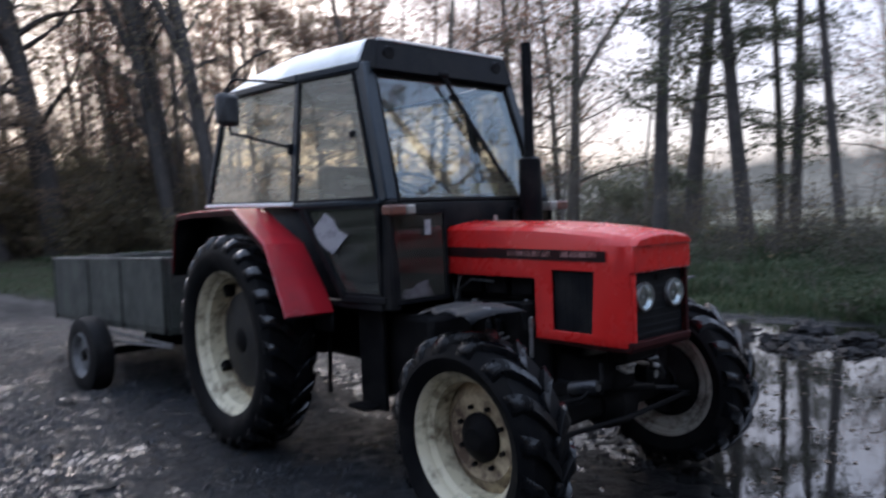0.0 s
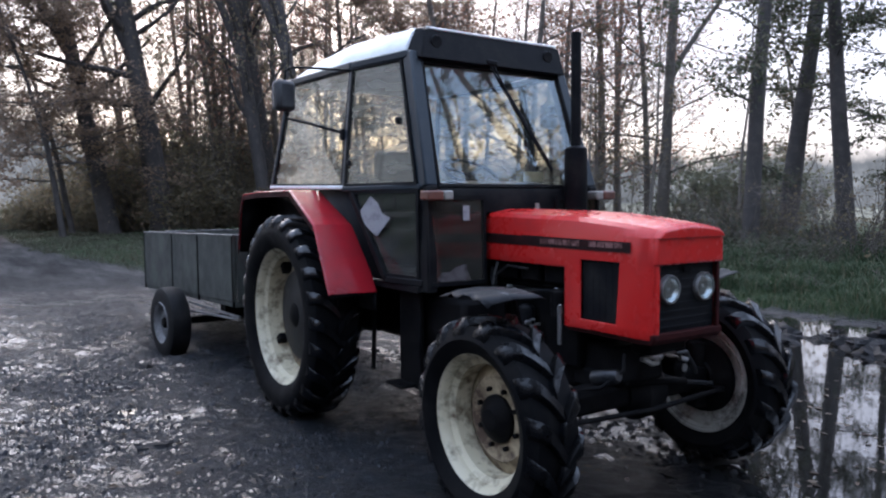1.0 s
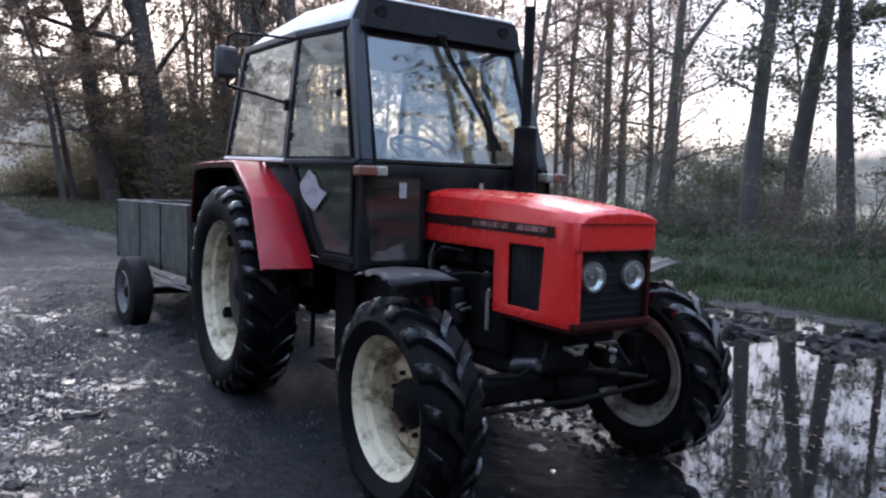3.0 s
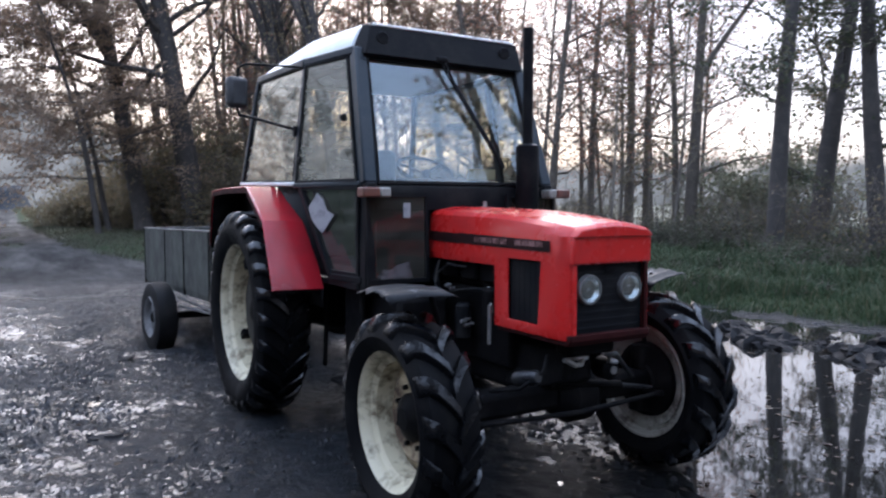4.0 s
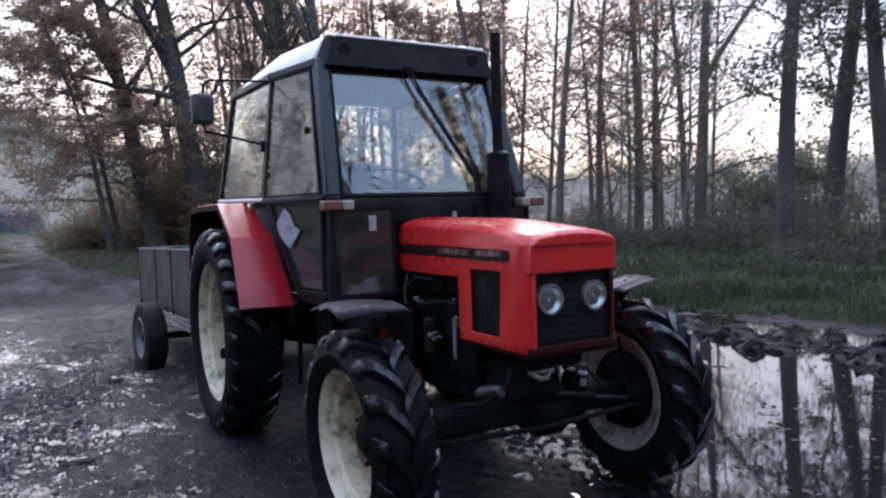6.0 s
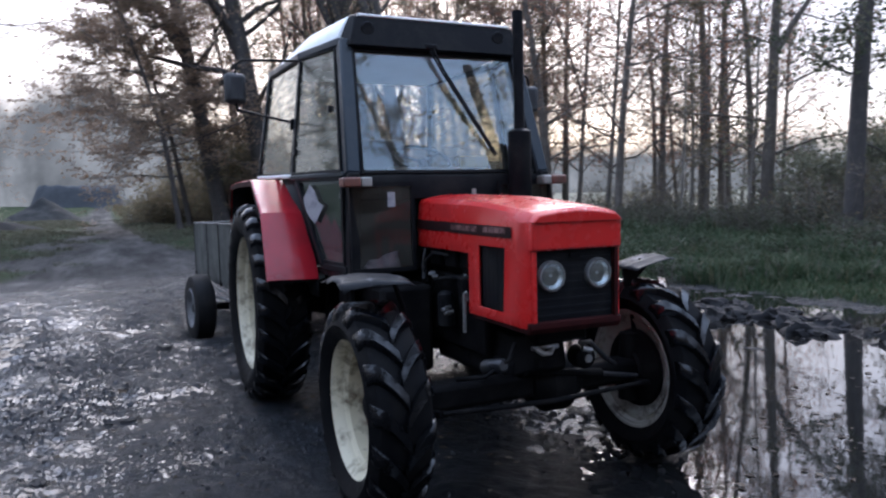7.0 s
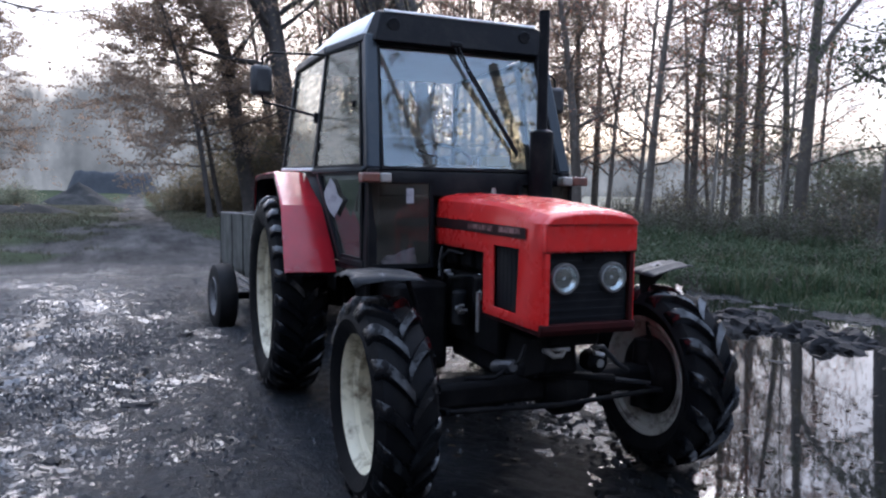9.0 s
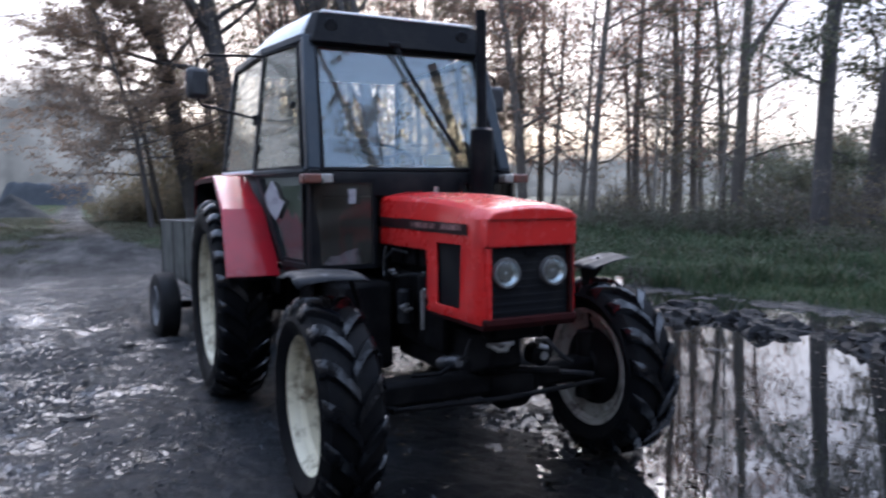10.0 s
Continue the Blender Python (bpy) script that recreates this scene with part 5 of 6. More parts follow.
def plant(kind, x, y, variant=0, size=1.0, turn=0.0, thick=1.0, tilt=0.0):
    """Stands a tree or bush on the ground; tilt leans it sideways to the track's end, to the right seen from there."""
    label, protos = KINDS[kind]
    tm, cm = protos[variant % len(protos)]
    z = float(ground_height(np.array([x]), np.array([y]))[0])
    name, category = ("bush", "bush") if kind in ("bush", "hazel", "thicket", "tangle", "bramble", "weed") else ("tree", "tree")
    e = thing(name, label, category, {"tree": "trees along the track", "bush": "undergrowth along the track"}[category])
    away = Vector((x - 5.0, y + 2.3, 0)).normalized()
    e.matrix_basis = Matrix.Translation((x, y, z)) @ Matrix.Rotation(radians(tilt), 4, away) @ Matrix.Rotation(radians(turn), 4, "Z") @ Matrix.Diagonal((size * thick, size * thick, size, 1))
    for nm, me in (("trunk", tm), ("crown", cm)):
        o = new(nm, me)
        o.parent = e
    return e


# pines beyond the puddle
for x, y, v, size, turn, thick, tilt in (
    (-6.4, 14.1, 0, 1.0, 30, 0.95, 2.6),
    (-8.6, 19.4, 1, 1.05, 140, 1.3, 5.8),
    (-5.9, 17.9, 2, 1.0, 25, 1.1, -4.1),
    (-8.0, 24.8, 1, 1.05, 235, 0.75, 0.9),
    (-6.4, 22.2, 0, 1.0, 200, 0.95, 2.6),
    (-2.6, 16.2, 2, 0.95, 80, 0.62, -3.7),
    (-1.0, 19.5, 0, 1.0, 80, 0.8, 2.0),
    (1.2, 17.0, 1, 1.0, 300, 0.8, -1.5),
):
    plant("pine", x, y, v, size, turn, thick, tilt)
# slender trees beyond the verge
for x, y, v, size, turn, thick, tilt in (
    (-13.3, 19.0, 0, 1.1, 300, 1.3, 1.9),
    (-14.9, 20.1, 1, 1.1, 10, 0.8, -0.1),
    (-18.4, 21.0, 2, 1.15, 15, 1.15, -0.8),
    (-18.6, 22.3, 3, 1.1, 40, 0.95, 0.7),
    (-18.8, 19.2, 1, 1.1, 250, 0.9, 0.8),
    (-16.0, 14.7, 2, 1.0, 200, 0.95, 4.7),
    (-18.6, 16.2, 3, 1.0, 150, 0.6, 3.8),
    (-23.3, 16.5, 1, 1.15, 30, 1.25, -1.8),
    (-22.6, 17.6, 0, 1.0, 110, 0.7, 4.0),
):
    plant("alder", x, y, v, size, turn, thick, tilt)
for x, y, v, size, turn, thick, tilt in (
    (-11.7, 16.4, 2, 1.2, 60, 0.8, -0.5),
    (-15.1, 17.3, 0, 1.1, 20, 1.2, 0.6),
    (-14.2, 15.9, 1, 1.0, 220, 0.9, 3.0),
    (-10.6, 19.8, 0, 1.1, 130, 1.0, -2.0),
    (-9.7, 21.4, 2, 1.2, 310, 1.1, 1.5),
):
    plant("sapling", x, y, v, size, turn, thick, tilt)
# slender trees among the big ones and behind
for x, y, v, size, turn, thick, tilt in (
    (-43.0, 6.0, 1, 1.1, 45, 1.0, -3),
    (-40.0, 13.0, 3, 1.6, 120, 0.8, -4),
    (-37.5, 10.0, 3, 1.6, 30, 0.75, -5),
    (-33.5, 12.0, 1, 1.5, 210, 0.8, -4),
    (-31.5, 15.0, 2, 1.5, 80, 0.7, -2),
    (-31.2, 22.7, 3, 1.2, 110, 1.1, 1),
    (-28.4, 19.6, 2, 1.45, 300, 0.85, 0),
    (-26.0, 25.0, 1, 1.1, 10, 0.8, 1),
):
    plant("alder", x, y, v, size, turn, thick, tilt)
for x, y, v, size, turn, thick, tilt in (
    (-4.2, 25.0, 2, 0.85, 60, 0.7, -2),
    (-2.2, 22.5, 3, 0.7, 140, 0.7, 0),
    (0.8, 21.0, 2, 0.6, 200, 0.7, 0),
):
    plant("alder", x, y, v, size, turn, thick, tilt)
# one tree beside the track
plant("reaching", -8.5, -5.1, 0, 1.0, 30, 1.0)
# big leaning trees beside the track
for x, y, v, size, turn, thick, tilt in (
    (-35.5, 3.6, 0, 1.4, 100, 0.70, -8.5),
    (-34.1, 5.9, 1, 1.4, 95, 0.90, -7.5),
    (-30.8, 10.3, 2, 1.4, 105, 0.56, -8.9),
    (-32.6, 11.3, 0, 1.4, 190, 0.66, -6.2),
    (-27.2, 11.2, 2, 1.35, 100, 0.6, -9.5),
):
    plant("oak", x, y, v, size, turn, thick, tilt)
# layered trees at the bend of the track
for x, y, v, size, turn, thick, tilt in (
    (-32.5, 1.1, 0, 0.95, 60, 0.95, -3.5),
    (-36.0, 1.9, 1, 1.0, 10, 0.95, -7.0),
    (-36.0, -10.3, 1, 0.8, 150, 0.7, 4.0),
    (-28.0, 17.0, 0, 1.0, 330, 0.9, -2.0),
):
    plant("spreading", x, y, v, size, turn, thick, tilt)

rng = random.Random(77)
# thin growth between and behind the big trees
for k in range(44):
    u = rng.random()
    x = -46 + 24 * u + rng.gauss(0, 1.5)
    y = float(np.interp(x, [-46, -36, -28, -20, -10, -2], [6, 8, 16, 27, 25, 21])) + rng.uniform(-3, 9)
    plant(rng.choice(("sapling", "sapling", "alder")), x, y, rng.randint(0, 3), rng.uniform(0.8, 1.25), rng.uniform(0, 360), rng.uniform(0.6, 0.95), rng.gauss(0, 2.5))
for k in range(46):
    x = -48 + 20 * rng.random()
    y = float(np.interp(x, [-48, -36, -28, -20, -10, -2, 4], [0.5, 4.5, 12.0, 22, 19, 16, 15])) + rng.uniform(-1.5, 7)
    plant("bush", x, y, rng.randint(0, 2), rng.uniform(0.6, 1.2) * (1 if x < -20 else 0.55), rng.uniform(0, 360))
for k in range(20):
    a = radians(152 + 17 * (k + rng.random()) / 20)
    d = rng.uniform(44, 62)
    plant(rng.choice(("sapling", "alder", "alder")), 5 + d * math.cos(a), -2.3 + d * math.sin(a), rng.randint(0, 3), rng.uniform(1.2, 1.7), rng.uniform(0, 360), rng.uniform(0.6, 0.9), rng.gauss(-3, 3))
# tall brown hedge of thin stems below the big trees, and scrub on the verge
for k in range(30):
    x = -50 + 19 * (k + rng.random()) / 30
    y = float(np.interp(x, [-50, -36, -28, -20], [1.5, 5.5, 13.0, 24])) + rng.uniform(0, 6)
    plant("thicket", x, y, rng.randint(0, 2), rng.uniform(0.75, 1.25), rng.uniform(0, 360))
for k in range(16):
    x = -34 - 8 * rng.random()
    y = 6.0 + 8.0 * (k + rng.random()) / 16
    plant("thicket", x, y, rng.randint(0, 2), rng.uniform(1.2, 1.7), rng.uniform(0, 360))
for k in range(26):
    x = -25 + 29 * (k + rng.random()) / 26
    y = float(np.interp(x, [-25, -18, -13, -8, -3, 1, 9], [10.0, 12.0, 12.5, 11.5, 11.0, 10.6, 11.5])) + rng.uniform(0, 5)
    plant("bramble", x, y, rng.randint(0, 2), rng.uniform(0.5, 1.05), rng.uniform(0, 360))
for k in range(80):
    x = -12 + 16 * rng.random()
    y = float(np.interp(x, VERGE_X, VERGE_Y)) + 0.4 + 6.5 * rng.random()
    plant("weed", x, y, rng.randint(0, 2), rng.uniform(0.6, 1.4), rng.uniform(0, 360))
for x, y, s in ((-13.3, 21.3, 0.95), (-11.2, 22.0, 0.8), (-58.0, -11.2, 0.5), (-52.0, -12.5, 0.45)):
    plant("hazel", x, y, int(x) % 2, s, x * 40)
# bare tangle of thin branches below the pines
for k in range(30):
    x = -26 + 29 * (k + rng.random()) / 30
    y = float(np.interp(x, [-26, -18, -13, -8, -3, 2], [14.0, 15.5, 15.0, 14.5, 14.0, 13.5])) + rng.uniform(0, 8)
    plant("tangle", x, y, rng.randint(0, 2), rng.uniform(0.4, 0.85), rng.uniform(0, 360))
# the wood behind the camera, which the panes mirror
for k in range(34):
    a = radians(-165 + 165 * (k + rng.random() * 0.8) / 34)
    d = rng.uniform(20, 30) if a > radians(-40) else rng.uniform(34, 48)
    plant(rng.choice(("pine", "alder", "oak", "alder")), 4.5 + d * math.cos(a), -2.5 + d * math.sin(a), rng.randint(0, 3), rng.uniform(0.9, 1.15), rng.uniform(0, 360), rng.uniform(0.7, 1.0))


# unseen wood and thicket, added to hold sky light off the tractor's front
for k in range(44):
    a = radians(-125 + 195 * (k + rng.random() * 0.8) / 44)
    d = rng.uniform(23, 36)
    plant(rng.choice(("alder", "oak", "spreading", "alder")), 5.0 + d * math.cos(a), -2.5 + d * math.sin(a), rng.randint(0, 3), rng.uniform(0.8, 1.05), rng.uniform(0, 360), rng.uniform(0.8, 1.1))
for k in range(44):
    a = radians(-125 + 195 * (k + rng.random()) / 44)
    d = rng.uniform(17, 24)
    plant("thicket", 5.0 + d * math.cos(a), -2.5 + d * math.sin(a), rng.randint(0, 2), rng.uniform(0.8, 1.25), rng.uniform(0, 360))


for k, (a, d, v, th) in enumerate(((14, 14.0, 1, 1.0), (26, 15.5, 2, 1.2), (34, 13.0, 1, 1.1), (43, 15.0, 0, 1.3), (56, 14.0, 1, 1.2))):
    plant("bare", 1.2 + d * math.cos(radians(a)), d * math.sin(radians(a)), v, 1.0, 120 + 10 * k, th)


def scatter(name, label, category, places, make, material):
    verts, faces = [], []
    for p in places:
        make(verts, faces, *p)
    ob = solid(name, verts, faces, material)
    return tagged(ob, label, category, kind="stuff")


nrng = np.random.default_rng(5)


def grass_places():
    out = []
    n = 210000
    x = nrng.uniform(-34, 9, n)
    y = nrng.uniform(-12, 22, n)
    d = np.hypot(x - 5, y + 2)
    keep = (verge_depth(x, y) > 0.05) & (nrng.random(n) < np.clip(11 / d, 0.12, 1)) & (d < 38) & ((x > -9) | ((y > 4) & (nrng.random(n) < 0.5)))
    x, y, d = x[keep], y[keep], d[keep]
    z = ground_height(x, y)
    patch = 0.5 + 0.6 * fbm(x, y, 1.3, 4, 61)
    for a, b, c, q, e in zip(x, y, z, patch, d):
        out.append((float(a), float(b), float(c), float(0.06 + 0.85 * max(0.0, q - 0.2) ** 1.9) * (0.4 if a < -9 and b < 0 else 1.0), float(0.004 + 0.0006 * e)))
    return out


def tuft(verts, faces, x, y, z, tall, wide):
    g = rng
    for k in range(3):
        a = g.uniform(0, 2 * math.pi)
        t = tall * g.uniform(0.6, 1.3)
        bx, by = math.cos(a), math.sin(a)
        l = g.uniform(0.2, 1.3) * t
        ox, oy = x + g.gauss(0, 0.05), y + g.gauss(0, 0.05)
        i = len(verts)
        verts += [(ox - by * wide, oy + bx * wide, z - 0.02), (ox + by * wide, oy - bx * wide, z - 0.02), (ox + bx * l * 0.4 + by * wide * 0.7, oy + by * l * 0.4 - bx * wide * 0.7, z + t * 0.6),
                  (ox + bx * l * 0.4 - by * wide * 0.7, oy + by * l * 0.4 + bx * wide * 0.7, z + t * 0.6), (ox + bx * l, oy + by * l, z + t * 0.95)]
        faces += [(i, i + 1, i + 2, i + 3), (i + 3, i + 2, i + 4)]


def dry_grass_places():
    n = 60000
    x, y = nrng.uniform(-62, -9, n), nrng.uniform(-15, 5, n)
    d = np.hypot(x - 5, y + 2)
    keep = (verge_depth(x, y) > -0.15) & (nrng.random(n) < 0.25 + 0.75 * step(-0.1, 0.3, fbm(x, y, 0.5, 3, 63)))
    x, y, d = x[keep], y[keep], d[keep]
    z = ground_height(x, y)
    rich = 0.4 + 0.8 * nrng.random(len(x)) ** 2
    return [(float(a), float(b), float(c), float(0.13 * q), float(0.003 + 0.0003 * e)) for a, b, c, q, e in zip(x, y, z, rich, d)]


scatter("track_grass", "short trampled dull grass beside the track", "grass", dry_grass_places(), tuft, DRY_GRASS)
scatter("verge_grass", "wet dark green verge grass with dry straw blades", "grass", grass_places(), tuft, GRASS)


def litter_places():
    n = 5200
    x, y = nrng.uniform(-9, 4.6, n), nrng.uniform(-5.5, 6, n)
    z = ground_height(x, y)
    keep = (z > WATER + 0.004) & (verge_depth(x, y) < 0.2) & (nrng.random(n) < 0.35 + 0.65 * (fbm(x, y, 0.7, 2, 71) > 0))
    m = 1400
    fx, fy = nrng.uniform(-3.0, 4.8, m), nrng.uniform(-0.4, 6.0, m)
    fx[700:], fy[700:] = nrng.uniform(1.6, 4.4, 700), nrng.uniform(-0.4, 4.2, 700)
    afloat = (ground_height(fx, fy) < WATER - 0.003) & (nrng.random(m) < 0.3 + 0.7 * (fbm(fx, fy, 1.6, 2, 75) > 0))
    wet = [(float(a), float(b), WATER - 0.004) for a, b in zip(fx[afloat], fy[afloat])]
    return wet + [(float(a), float(b), float(c)) for a, b, c in zip(x[keep], y[keep], z[keep])]


def fallen(verts, faces, x, y, z):
    g = rng
    a, s = g.uniform(0, 2 * math.pi), g.uniform(0.012, 0.035)
    c, d = math.cos(a) * s, math.sin(a) * s
    t = g.uniform(0.002, 0.016)
    i = len(verts)
    verts += [(x - c, y - d, z + 0.004), (x - d * 0.6, y + c * 0.6, z + t), (x + c, y + d, z + 0.006), (x + d * 0.6, y - c * 0.6, z + t)]
    faces.append((i, i + 1, i + 2, i + 3))


scatter("leaf_litter", "dead leaves trodden into the mud", "leaves", litter_places(), fallen, LITTER)

def clod_places():
    n = 52000
    x, y = nrng.uniform(-8, 4.8, n), nrng.uniform(-5.2, 6, n)
    x[:32000], y[:32000] = np.clip(nrng.normal(-0.8, 2.8, 32000), -9, 4.4), np.clip(nrng.normal(-2.5, 1.1, 32000), -5.5, 0.4)
    x[32000:41000], y[32000:41000] = nrng.normal(-2.6, 1.5, 9000), nrng.normal(-1.75, 0.55, 9000)
    z = ground_height(x, y)
    d = np.hypot(x - 5, y + 2)
    keep = (z > WATER - 0.010) & (verge_depth(x, y) < 0.3) & (nrng.random(n) < 0.15 + 0.85 * step(-0.25, 0.3, fbm(x, y, 0.9, 3, 91))) & ((basin_depth(x, y) < -0.4) | (nrng.random(n) < 0.35))
    size = 0.0030 + 0.016 * nrng.random(n) ** 6 + 0.0004 * d
    return [(float(a), float(b), float(c), float(e)) for a, b, c, e in zip(x[keep], y[keep], z[keep], size[keep])]


def clod(verts, faces, x, y, z, size):
    g = rng
    i = len(verts)
    t = g.uniform(0, 2 * math.pi)
    for a in range(5):
        r = size * g.uniform(0.6, 1.5)
        q = t + a * 1.2566 + g.uniform(-0.3, 0.3)
        verts.append((x + r * math.cos(q), y + r * math.sin(q) * 0.8, z - 0.004))
    for a in range(5):
        r = size * g.uniform(0.3, 0.8)
        q = t + a * 1.2566 + g.uniform(-0.3, 0.3)
        verts.append((x + r * math.cos(q), y + r * math.sin(q) * 0.8, z + size * g.uniform(0.3, 0.95)))
    for a in range(5):
        b = (a + 1) % 5
        faces.append((i + a, i + b, i + 5 + b, i + 5 + a))
    faces.append((i + 5, i + 6, i + 7, i + 8, i + 9))


CLOD = surface("wet_mud_clod", (0.014, 0.0165, 0.022), (0.036, 0.041, 0.050), (0.2, 0.65), coarse=9, fine=60, relief=0.008, island=0.6, spec=0.4)


def grit_places():
    return [(float(nrng.normal(px, sx)), float(nrng.normal(py, sy)), WATER - 0.004, float(0.006 + 0.03 * nrng.random() ** 2.2)) for px, py, sx, sy, m in ((1.58, 0.70, 0.40, 0.26, 520), (-1.15, 0.6, 0.5, 0.3, 360)) for _ in range(m)]


scatter("mud_crumbs", "small wet crumbs of churned mud", "mud", clod_places(), clod, CLOD)


LUMP = surface("dark_soaked_mud", (0.011, 0.0108, 0.0115), (0.030, 0.029, 0.030), (0.5, 0.85), coarse=9, fine=50, relief=0.012, spec=0.12)


scatter("pool_grit", "dark mud crumbs standing in the shallow pools", "mud", grit_places(), clod, LUMP)


def lump(x, y, length, width, tall, turn, seed):
    """One larger clod of churned mud."""
    bm = bmesh.new()
    bmesh.ops.create_icosphere(bm, subdivisions=3, radius=1)
    z = float(ground_height(np.array([x]), np.array([y]))[0])
    for v in bm.verts:
        k = 1 + 0.5 * noise.noise(v.co * 1.7 + Vector((seed * 3.1, 0, 0))) + 0.35 * noise.noise(v.co * 4.5 + Vector((0, seed, 0))) + 0.18 * noise.noise(v.co * 10 + Vector((0, 0, seed)))
        v.co = Vector((v.co.x * length / 2 * k, v.co.y * width / 2 * k, v.co.z * tall * 0.5 * k))
    ob = part("mud_clod", bm, LUMP, smooth=40)
    ob.matrix_basis = pose(x, y, z + tall * 0.04, 0, 0, turn)
    tagged(ob, "dark wet clod of churned mud", "mud clod", "mud clods beside the tractor")


for k, (x, y, l, w, t, r) in enumerate(((0.16, -1.87, 0.24, 0.09, 0.05, 75), (-2.2, -1.5, 0.25, 0.15, 0.07, -15), (1.1, -2.3, 0.16, 0.08, 0.04, 20), (1.6, 3.6, 0.26, 0.13, 0.07, 12), (2.26, 1.40, 0.34, 0.10, 0.045, 20), (2.85, 1.39, 0.16, 0.05, 0.03, 5), (2.72, 1.30, 0.10, 0.04, 0.025, 60), (0.5, 3.3, 0.4, 0.16, 0.05, 25))):
    lump(x, y, l, w, t, r, k)
lrng = random.Random(31)
for k in range(110):
    x = -2.6 + 5.6 * lrng.random()
    y = 4.72 + 0.18 * x + lrng.gauss(0, 0.42)
    l = 0.08 + 0.40 * lrng.random() ** 2.2
    lump(x, y, l, l * lrng.uniform(0.5, 0.85), l * lrng.uniform(0.38, 0.65), lrng.uniform(0, 180), k + 20)

# distance: a spoil heap, a dark stack, and woods with painted mist round the horizon
HEAP = surface("grey_brown_spoil", (0.030, 0.031, 0.031), (0.058, 0.058, 0.056), (0.85, 0.95), coarse=1.0, fine=9, relief=0.05, spec=0.04)


DARK_EARTH = surface("dark_blue_grey_earth", (0.055, 0.060, 0.066), (0.075, 0.080, 0.086), (0.85, 0.95), coarse=0.8, fine=6, relief=0.05, spec=0.1)


def heap(name, label, x, y, length, width, tall, seed, mat, blunt=1.0):
    """A mound of loose earth; a larger 'blunt' gives it a flatter top."""
    n = 36
    px, py = np.meshgrid(x + np.linspace(-1, 1, n + 1) * width / 2, y + np.linspace(-1, 1, n + 1) * length / 2)
    h = np.minimum(1, np.maximum(0, 1 - np.hypot((px - x) / width * 2, (py - y) / length * 2)) * blunt)
    pz = tall * h * (1 + 0.22 * fbm(px, py, 0.5, 3, seed)) + 0.3 * fbm(px, py, 1.2, 4, seed + 5) * h - 0.12 + ground_height(px, py)
    v = np.stack([px, py, pz], -1).reshape(-1, 3).tolist()
    f = [(j * (n + 1) + i, j * (n + 1) + i + 1, (j + 1) * (n + 1) + i + 1, (j + 1) * (n + 1) + i) for j in range(n) for i in range(n)]
    return tagged(solid(name, v, f, mat, smooth=60), label, "mound")


heap("earth_mound", "low mound of grey-brown earth beside the track", -66.0, -7.3, 6.6, 7, 2.0, 3, HEAP)
heap("dark_mound", "long dark flat-topped mound at the end of the track", -93.0, -5.6, 10.5, 8, 2.4, 4, DARK_EARTH, 5.0)
heap("earth_bank", "low grassy bank of dug earth beside the track", -40.0, -8.2, 7.0, 4, 0.55, 9, HEAP, 1.6)


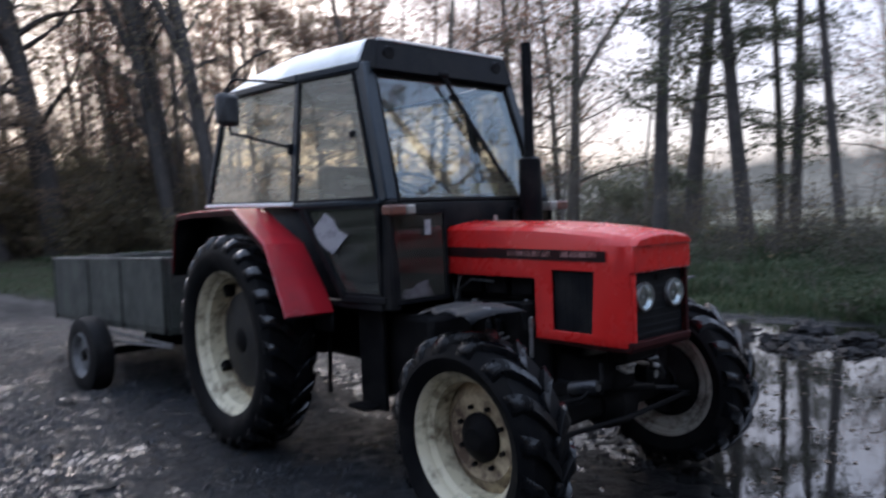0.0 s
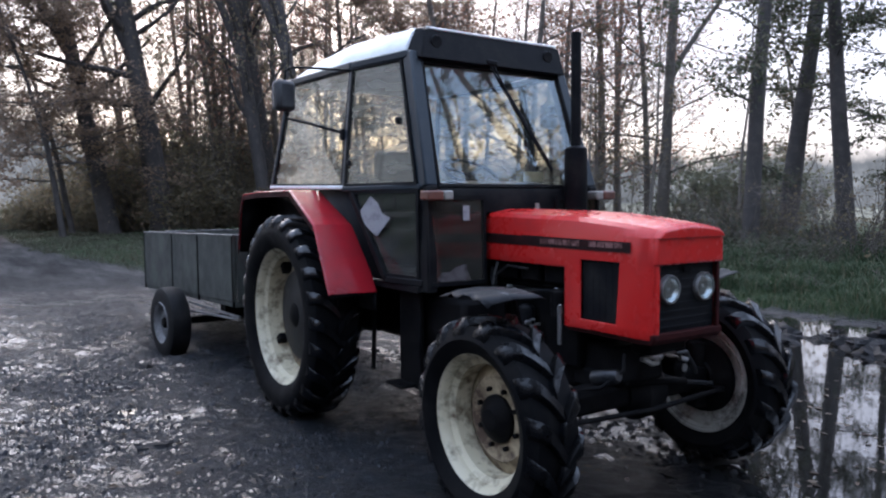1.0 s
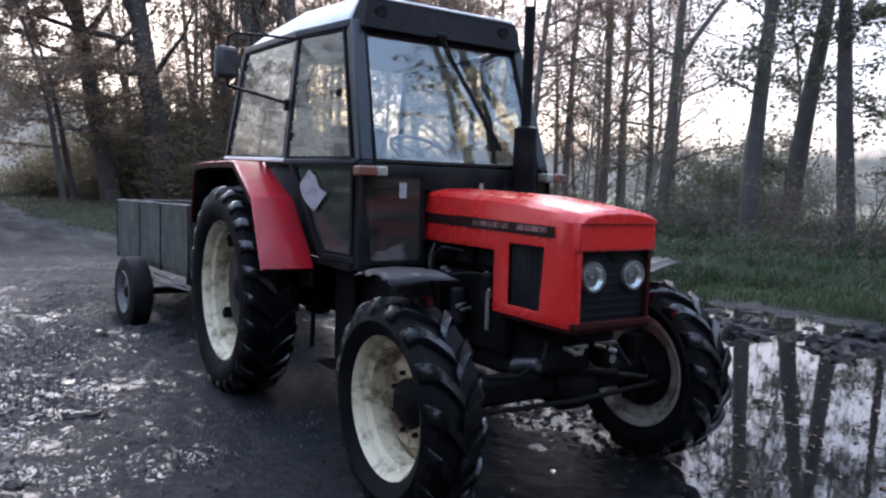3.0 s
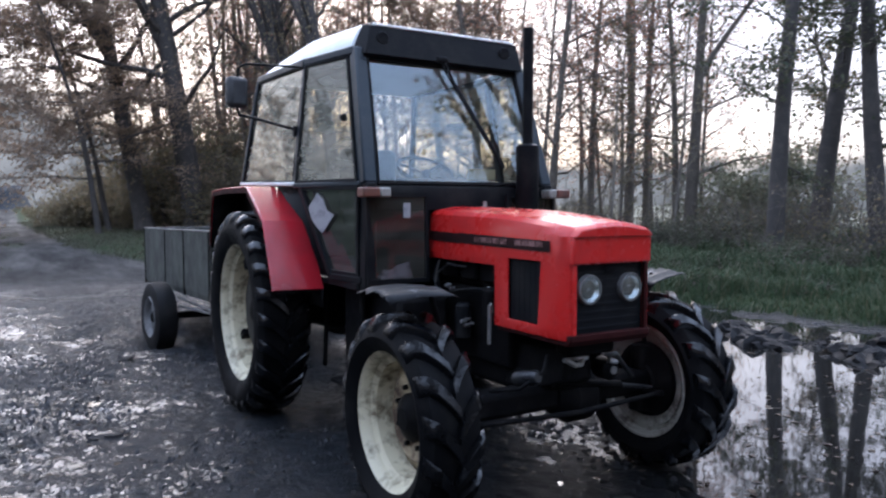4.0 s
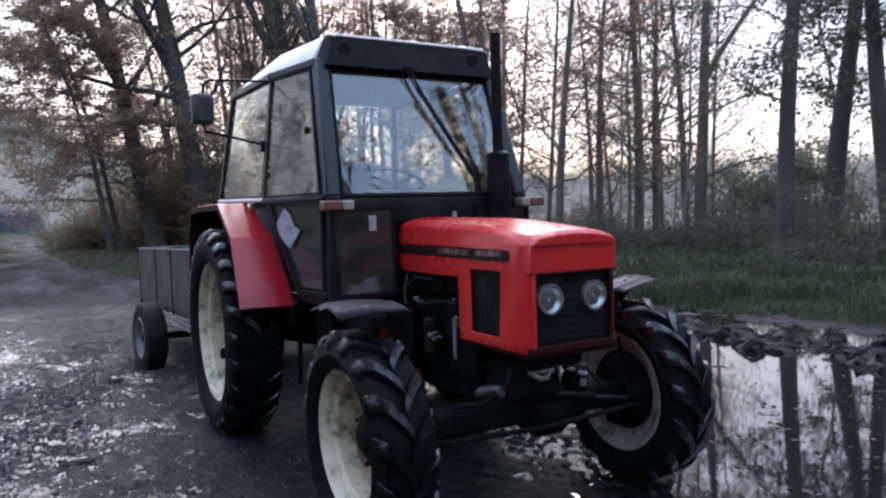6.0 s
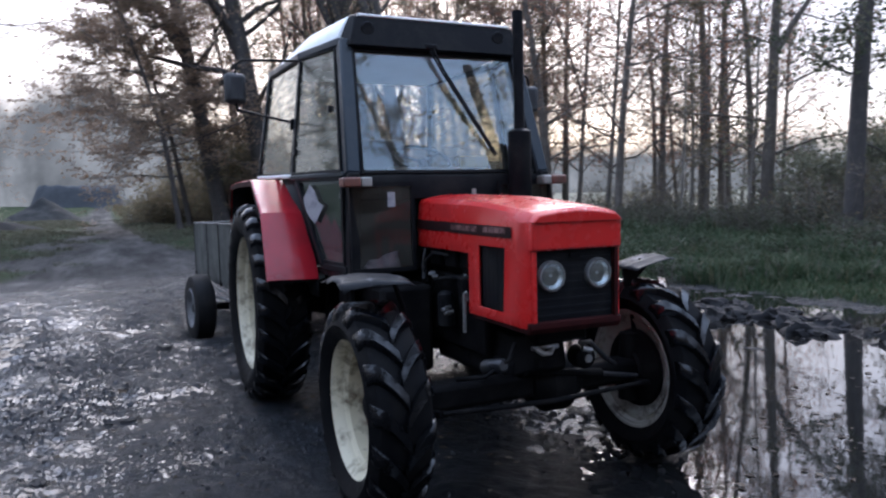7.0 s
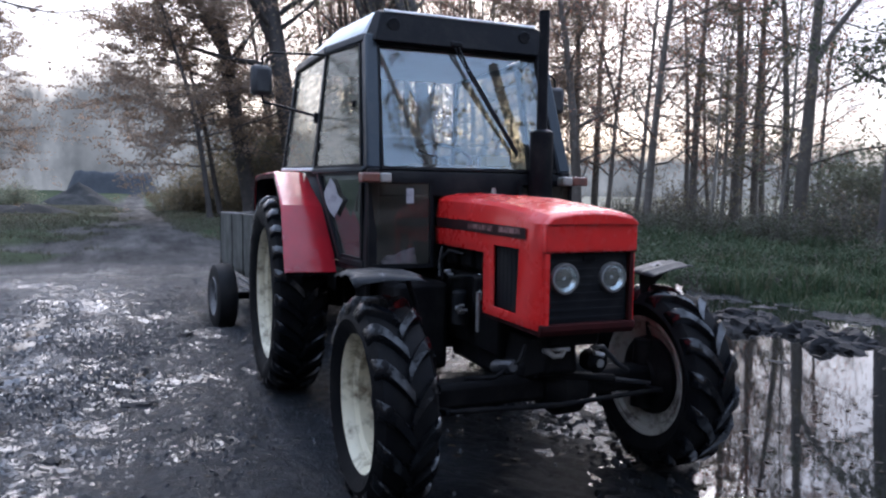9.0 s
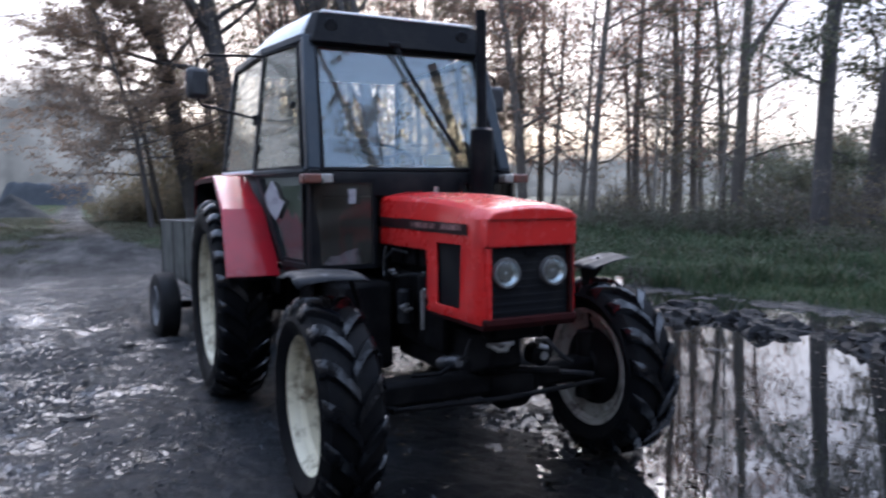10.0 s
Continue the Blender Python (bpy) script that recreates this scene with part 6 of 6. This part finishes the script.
def painted_mist_backdrop():
    """A far bank of woods, mist painted into its pale glow, that thins out to nothing at its uneven top."""
    m = bpy.data.materials.new("distant_woods_painted_mist")
    m.use_nodes = True
    nt = m.node_tree
    nt.nodes.remove(nt.nodes["Principled BSDF"])
    tc = nt.nodes.new("ShaderNodeTexCoord")
    part_xyz = nt.nodes.new("ShaderNodeSeparateXYZ")
    nt.links.new(tc.outputs["UV"], part_xyz.inputs[0])
    stretch = nt.nodes.new("ShaderNodeMapping")
    stretch.inputs["Scale"].default_value = (1.0, 1.0, 0.9)
    nt.links.new(tc.outputs["Object"], stretch.inputs[0])
    n1 = nt.nodes.new("ShaderNodeTexNoise")
    n1.inputs["Scale"].default_value, n1.inputs["Detail"].default_value, n1.inputs["Roughness"].default_value = 0.16, 7.0, 0.62
    nt.links.new(stretch.outputs[0], n1.inputs["Vector"])
    rise = nt.nodes.new("ShaderNodeMath")
    rise.operation = "MULTIPLY_ADD"
    nt.links.new(n1.outputs["Fac"], rise.inputs[0])
    rise.inputs[1].default_value = 0.65
    nt.links.new(part_xyz.outputs["Y"], rise.inputs[2])
    clear = ramp(nt, rise.outputs[0], [(0.98, grey(0)), (1.0, grey(1))])
    clear.node.color_ramp.elements[0].position, clear.node.color_ramp.elements[1].position = 0.49, 0.66
    half = nt.nodes.new("ShaderNodeMath")
    half.operation = "MULTIPLY"
    nt.links.new(rise.outputs[0], half.inputs[0])
    half.inputs[1].default_value = 0.5
    nt.links.new(half.outputs[0], clear.node.inputs["Fac"])
    # self-lit: the haze of distance is put into this emission colour
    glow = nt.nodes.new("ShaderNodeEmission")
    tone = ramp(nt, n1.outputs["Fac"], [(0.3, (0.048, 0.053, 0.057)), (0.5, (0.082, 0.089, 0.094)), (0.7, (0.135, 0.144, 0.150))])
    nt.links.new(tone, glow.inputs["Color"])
    see = nt.nodes.new("ShaderNodeBsdfTransparent")
    mix = nt.nodes.new("ShaderNodeMixShader")
    nt.links.new(clear, mix.inputs[0])
    nt.links.new(glow.outputs[0], mix.inputs[1])
    nt.links.new(see.outputs[0], mix.inputs[2])
    nt.links.new(mix.outputs[0], nt.nodes["Material Output"].inputs["Surface"])
    return m


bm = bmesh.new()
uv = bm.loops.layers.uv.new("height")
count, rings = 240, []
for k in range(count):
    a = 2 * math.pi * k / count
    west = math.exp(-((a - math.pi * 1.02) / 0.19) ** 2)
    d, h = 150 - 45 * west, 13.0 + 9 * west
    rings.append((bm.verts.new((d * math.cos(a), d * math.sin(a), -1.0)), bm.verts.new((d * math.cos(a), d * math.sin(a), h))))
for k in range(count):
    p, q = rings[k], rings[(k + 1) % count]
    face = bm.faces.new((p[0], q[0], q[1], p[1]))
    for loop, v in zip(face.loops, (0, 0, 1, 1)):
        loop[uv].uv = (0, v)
tagged(part("backdrop_woods", bm, painted_mist_backdrop(), smooth=0), "pale woods on the horizon with mist painted in", "backdrop", kind="structure")

# a pale leaning birch stub beside the track's end
birch = thing("birch_stub", "thin pale broken birch stem leaning beside the track", "tree stump")
BIRCH = surface("flaking_white_birch_bark", (0.55, 0.54, 0.50), (0.12, 0.11, 0.10), (0.6, 0.85), coarse=2.5, fine=14, amount=(0.5, 0.68))
birch_z = float(ground_height(np.array([-54.6]), np.array([-0.7]))[0])
part("stem", rodded(((0, 0, -0.1), (0.02, -0.06, 0.7), (0.0, -0.2, 1.4), (0.03, -0.42, 2.3)), [0.13, 0.11, 0.10, 0.05], 10), BIRCH, birch)
part("broken_limb", rodded(((0.0, -0.18, 1.3), (0.0, 0.05, 1.75), (0.02, 0.18, 2.1)), [0.05, 0.04, 0.015], 7), BIRCH, birch)
birch.location = (-54.6, -0.7, birch_z)
